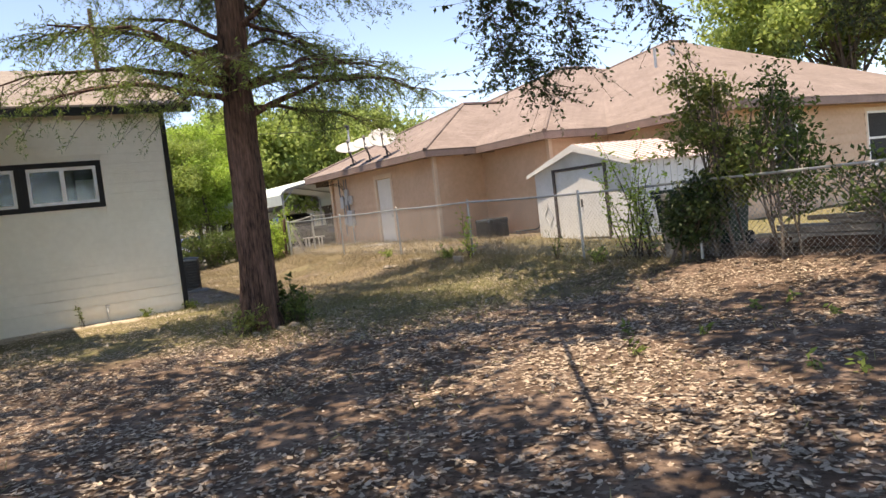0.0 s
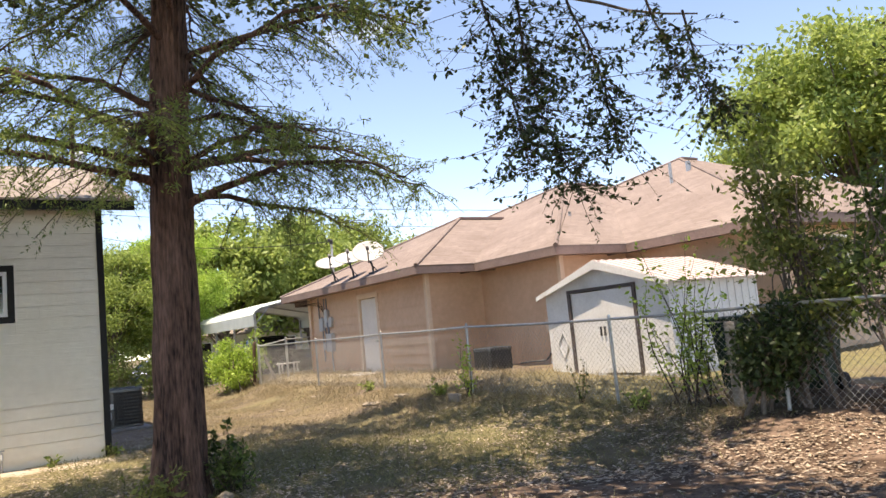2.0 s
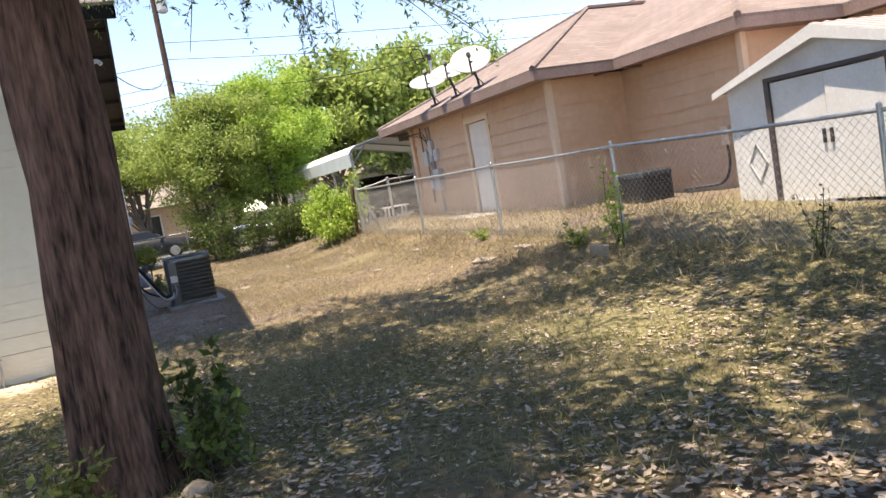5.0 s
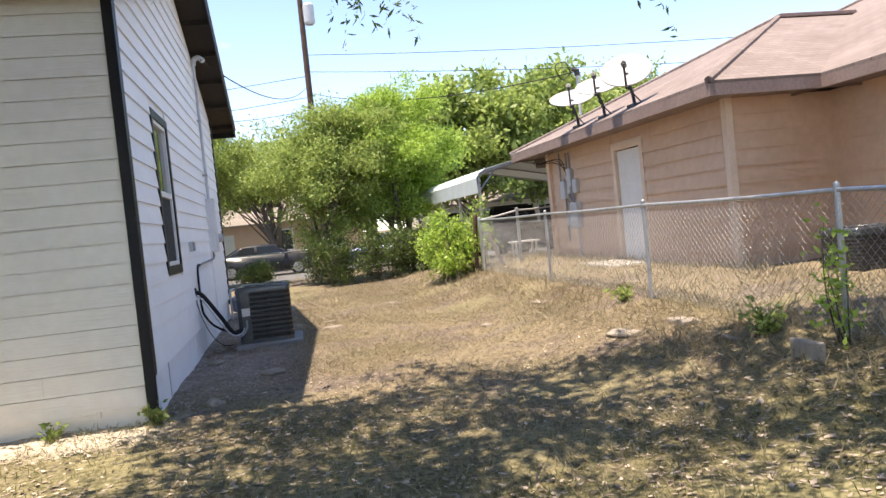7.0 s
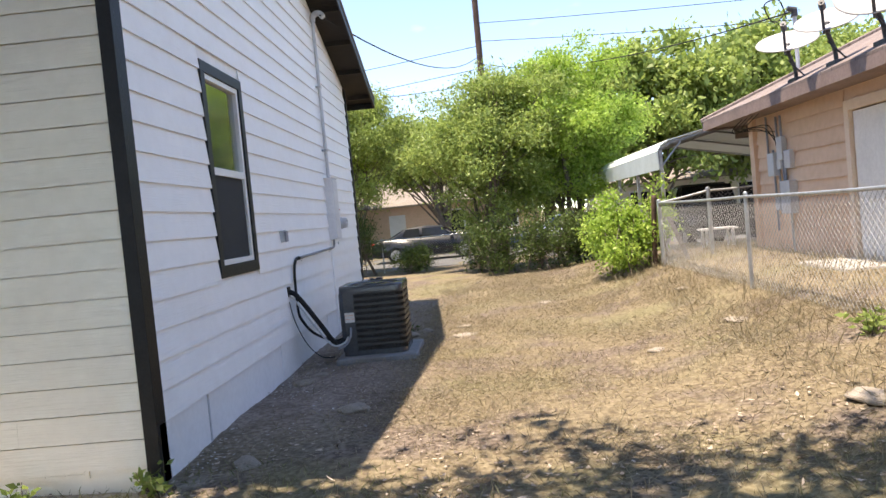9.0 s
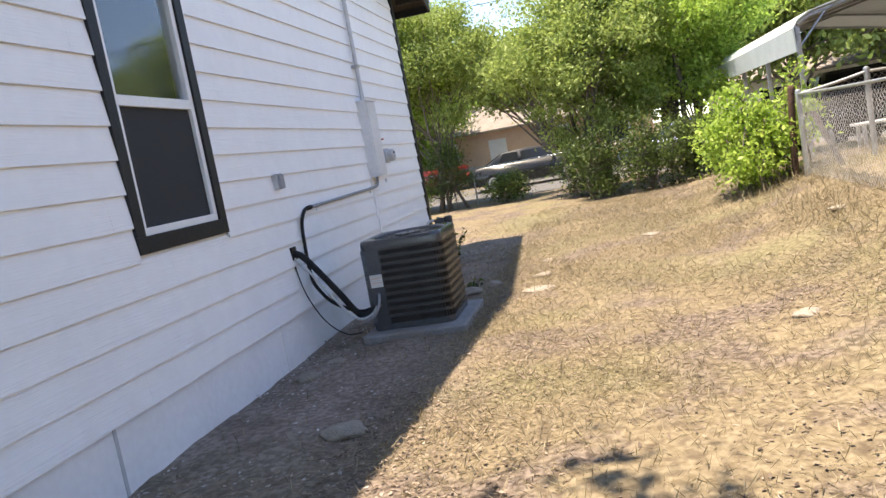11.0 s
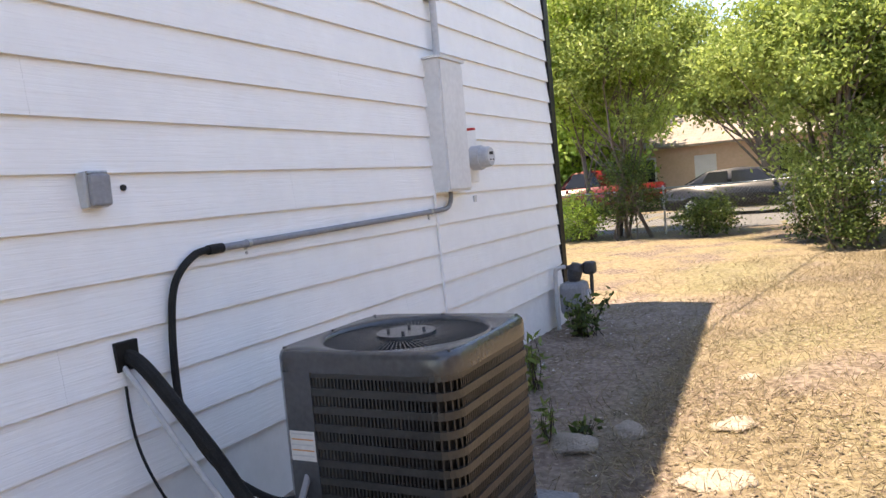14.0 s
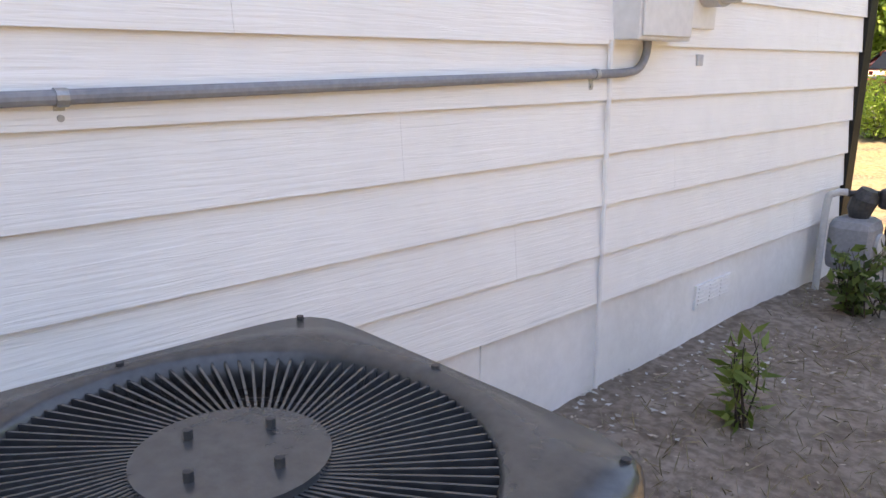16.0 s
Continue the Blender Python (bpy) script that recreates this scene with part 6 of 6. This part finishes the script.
def corner_clutter():
    """A white bench, an old wooden post and a leaning board behind the fence corner."""
    x0, x1, y, z = 10.42, 11.15, 27.0, gz(10.8, 27.0)
    b = thing("bench", (10.8, y, z), "low white painted plank bench on dry ground", "bench")
    for i in range(3):
        part("seat_plank", boxed((x0, y - 0.2 + i * 0.14, z + 0.36), (x1, y - 0.07 + i * 0.14, z + 0.40), 0.006), SHED, b)
    for x in (x0 + 0.08, x1 - 0.12):
        for dy in (-0.17, 0.15):
            part("leg", boxed((x, y + dy, z - 0.01), (x + 0.05, y + dy + 0.05, z + 0.36), 0.004), SHED, b)
    z = gz(9.2, 25.75)
    part_post = tubed(curve_pts([(9.17, 25.75, z - 0.1), (9.20, 25.75, z + 0.6), (9.25, 25.75, z + 1.35)]), [0.05] * 16 + [0.042], 10)
    tagged(part("wooden_post", part_post, WOOD_DARK, smooth=True), "weathered brown wooden post beside the corner bush", "post")
    z = gz(9.62, 25.3)
    bm = bmesh.new()
    slab(bm, [(9.66, 25.27, z), (9.74, 25.27, z), (9.42, 25.27, z + 0.85), (9.34, 25.27, z + 0.85)], (0, 0.025, 0))
    tagged(part("leaning_board", bm, WOOD_GREY), "pale grey board leaning at the fence corner", "board")


corner_clutter()


def wheelie_bin(x, y):
    z = gz(x, y)
    b = thing("wheelie_bin", (x, y, z), "dark green plastic wheeled rubbish bin behind the fence", "bin")
    bm = bmesh.new()
    lo = [bm.verts.new((x + dx * 0.23, y + dy * 0.22, z + 0.06)) for dx, dy in ((-1, -1), (1, -1), (1, 1), (-1, 1))]
    hi = [bm.verts.new((x + dx * 0.30, y + dy * 0.28, z + 0.92)) for dx, dy in ((-1, -1), (1, -1), (1, 1), (-1, 1))]
    bm.faces.new(lo[::-1])
    bm.faces.new(hi)
    for i in range(4):
        bm.faces.new((lo[i], lo[(i + 1) % 4], hi[(i + 1) % 4], hi[i]))
    bmesh.ops.bevel(bm, geom=list(bm.edges), offset=0.03, segments=2, affect="EDGES")
    part("body", bm, BIN, b)
    part("rim", boxed((x - 0.33, y - 0.31, z + 0.87), (x + 0.33, y + 0.31, z + 0.93), 0.015), BIN, b)
    part("lid", boxed((x - 0.34, y - 0.31, z + 0.94), (x + 0.36, y + 0.31, z + 1.0), 0.025), BIN, b)
    part("handle", tubed([(x + 0.38, y - 0.22, z + 0.9), (x + 0.38, y + 0.22, z + 0.9)], 0.015, 8), BIN, b)
    for s in (-1, 1):
        part("wheel", tubed([(x + 0.24, y + s * 0.2, z + 0.1), (x + 0.24, y + s * 0.26, z + 0.1)], 0.11, 16), RUBBER, b)


wheelie_bin(10.1, 8.75)
wheelie_bin(10.2, 7.9)
tagged(part("fence_board", boxed((9.36, 8.30, 0.2), (9.42, 8.46, 1.3), 0.006), WOOD_GREY), "grey weathered upright board leaning by the fence", "board")


def stone(at, s, flat, label, material=LIMESTONE):
    bm = bmesh.new()
    bmesh.ops.create_icosphere(bm, subdivisions=3, radius=1.0)
    k = rng.uniform(0, 20)
    for v in bm.verts:
        f = 1 + 0.35 * noise.noise(v.co * 1.3 + Vector((k, k, 0)))
        v.co = Vector((v.co.x * s * f, v.co.y * s * 0.75 * f, v.co.z * s * flat * f))
    z = gz(*at)
    bmesh.ops.rotate(bm, verts=bm.verts, matrix=Matrix.Rotation(k, 3, "Z"))
    bmesh.ops.translate(bm, verts=bm.verts, vec=(at[0], at[1], z + s * flat * 0.15))
    tagged(part("stone", bm, material, smooth=True), label, "stone")


for at, s, fl in (((5.5, 22.55), 0.15, 0.12), ((5.5, 21.7), 0.2, 0.1), ((5.5, 23.6), 0.09, 0.2), ((6.9, 24.6), 0.16, 0.1), ((7.6, 19.2), 0.12, 0.25), ((4.55, 17.9), 0.15, 0.3), ((4.0, 16.5), 0.13, 0.4), ((8.4, 16.3), 0.2, 0.2), ((4.95, 22.3), 0.14, 0.3), ((4.7, 22.0), 0.16, 0.35), ((3.72, 10.5), 0.09, 0.6), ((3.5, 10.42), 0.07, 0.6), ((3.1, 10.35), 0.08, 0.5), ((8.6, 19.6), 0.16, 0.12), ((8.8, 22.5), 0.12, 0.15), ((3.8, 19.2), 0.12, 0.4), ((3.9, 19.6), 0.1, 0.4)):
    stone(at, s, fl, "pale limestone half sunk in the dry ground")
for a, b, lab in (((8.74, 13.6, 0.16), (8.81, 13.95, 0.40), "pale broken concrete block by the fence"), ((8.8, 15.7, 0.2), (9.0, 16.08, 0.33), "pale broken concrete slab in the dry grass")):
    tagged(part("concrete_block", box(bmesh.new(), a, b, 0.015), LIMESTONE), lab, "concrete block")
tagged(part("plank_scrap", box(bmesh.new(), (8.78, 14.65, 0.2), (9.02, 15.1, 0.28), 0.008), WOOD_GREY), "weathered board scrap lying in dry grass", "board")


# ---- utility pole and wires ----
def pole_and_wires():
    p = thing("utility_pole", (6.65, 45.0, 0), "brown wooden utility pole with a grey transformer", "utility pole")
    part("shaft", tubed([(6.65, 45, -0.2), (6.65, 45, 14.5)], [0.17, 0.12], 14), WOOD_DARK, p)
    part("transformer", tubed([(7.0, 44.9, 11.6), (7.0, 44.9, 11.7), (7.0, 44.9, 12.5), (7.0, 44.9, 12.6)], [0.2, 0.26, 0.26, 0.2], 16), GREY_BOX, p)
    part("bracket", boxed((6.7, 44.85, 11.9), (6.9, 44.98, 12.0)), DARK_METAL, p)
    runs = [((6.65, 45, 10.2), (60, 30, 8.5), 1.0), ((6.65, 45, 9.4), (60, 30, 7.6), 1.2), ((6.65, 45, 9.2), (-60, 55, 9.0), 1.3), ((6.65, 45, 8.2), (-60, 55, 8.0), 1.4), ((6.65, 45, 8.4), (11.9, 25.2, 4.8), 0.5), ((6.65, 45, 8.8), (3.7, 22.92, 5.0), 0.7), ((6.65, 45, 7.6), (-6, 24, 5.5), 0.8)]
    for a, b, sag in runs:
        a, b = Vector(a), Vector(b)
        w = thing("overhead_wire", tuple(a), "thin dark overhead wire strung from the pole", "wire", "wires from the pole")
        part("wire", tubed([a.lerp(b, t) - Vector((0, 0, sag * 4 * t * (1 - t))) for t in np.linspace(0, 1, 18)], 0.014, 5), RUBBER, w)


pole_and_wires()
fence_run("far chain-link fence along the street edge", [(x, 36.9) for x in (-6.5, -3.5, -0.5, 2.5, 5.5, 8.5)], 1.1)


# ---- fallen leaves and grass ----
def scatter(name, n, xr, yr, keep, length, width, material, label, up=0.0, flat=0.9, lift=0.012):
    x, y = rng.uniform(*xr, n), rng.uniform(*yr, n)
    k = keep(x, y) > rng.random(n)
    x, y = x[k], y[k]
    z = ground_z(x, y) + lift * rng.uniform(0.3, 1.6, len(x))
    p = np.stack([x, y, z], 1)
    v, f = leaves_np(p, length, width, -up, flat, 0.5)
    tagged(new(name, np_mesh(name, v, f, material)), label, "leaf litter" if "leaves" in name else "grass", kind="stuff")


def blotch(x, y, s, k):
    return 0.5 + 0.5 * np.sin(x * s + k + 1.7 * np.sin(y * s * 0.8 + k)) * np.cos(y * s * 1.1 - k + 1.3 * np.sin(x * s * 0.7))


def outside(x, y):
    return 1 - ((x < WALL_X + 0.05) & (y > WALL_S - 0.05)) - ((x < 0.1) & (y > 13.6) & (y <= WALL_S - 0.05)) * 1.0


def edge(x, y, a, b):
    return np.clip((y + (x - 5) * 0.25 + 2.2 * (blotch(x, y, 0.8, 2) - 0.5) - a) / (b - a), 0, 1)


scatter("fallen_leaves", 190000, (-3.5, 9.2), (0.4, 17.0), lambda x, y: outside(x, y) * (1 - 0.45 * edge(x, y, 8.5, 11)) * (1 - 0.85 * edge(x, y, 12.5, 15.5)) * (0.35 + 0.65 * blotch(x, y, 1.7, 1)), 0.054, 0.027, L_DRY, "curled dry brown leaves covering the earth")
scatter("fallen_leaves_far", 120000, (4.6, 9.2), (14, 31), lambda x, y: outside(x, y) * (0.06 + 0.75 * blotch(x, y, 1.1, 5) ** 1.5), 0.03, 0.014, L_BROWN, "scattered dry leaves in the straw grass")
scatter("dry_grass", 300000, (3.6, 9.6), (12, 31), lambda x, y: outside(x, y) * edge(x, y, 11.5, 14) * (0.15 + 0.85 * blotch(x, y, 1.3, 3)) * np.where(x < 4.9, 0.25, 1), 0.075, 0.0042, L_STRAW, "short dry straw-coloured grass", 0.3, 0.35, 0.006)
scatter("fence_grass", 26000, (8.3, 11.2), (8, 27), lambda x, y: 0.3 + 0.7 * blotch(x, y, 1.5, 4), 0.15, 0.007, L_STRAW, "taller dry grass along the fence", 0.9, 0.1, 0.004)
scatter("green_grass", 130000, (2.4, 9.3), (7.5, 16.8), lambda x, y: outside(x, y) * edge(x, y, 7.2, 10.5) * (1 - edge(x, y, 13, 16)) * (0.2 + 0.8 * blotch(x, y, 1.2, 6)), 0.06, 0.0055, L_GRASS, "thin grey-green grass in tree shade", 0.7, 0.1, 0.004)
scatter("litter_grass", 9000, (-2, 9.2), (0.6, 9.5), lambda x, y: np.clip(blotch(x, y, 1.6, 9) * 1.6 - 0.8, 0, 1), 0.09, 0.006, L_GRASS, "sparse grass tufts among dead leaves", 0.7, 0.1, 0.004)
scatter("gravel_chips", 2600, (3.5, 5.0), (16.3, 26), lambda x, y: np.clip(1.2 - (x - 3.5) * 1.6, 0.06, 1), 0.03, 0.018, leaf_mat("pale_chips", (0.30, 0.27, 0.24), (0.62, 0.60, 0.57), 0.0, 0.9), "pale paint and stone chips along the wall")
scatter("wall_leaves", 2600, (3.55, 5.2), (16.4, 26.5), lambda x, y: 0.15 + 0.85 * blotch(x, y, 1.9, 8), 0.028, 0.014, L_DRY, "dry leaves and bits along the wall foot")
scatter("wall_grass", 14000, (3.9, 5.3), (16.5, 27), lambda x, y: np.clip(blotch(x, y, 1.4, 12) * 1.7 - 0.5, 0, 1), 0.045, 0.0045, L_STRAW, "thin dry grass in bare earth", 0.3, 0.35, 0.004)
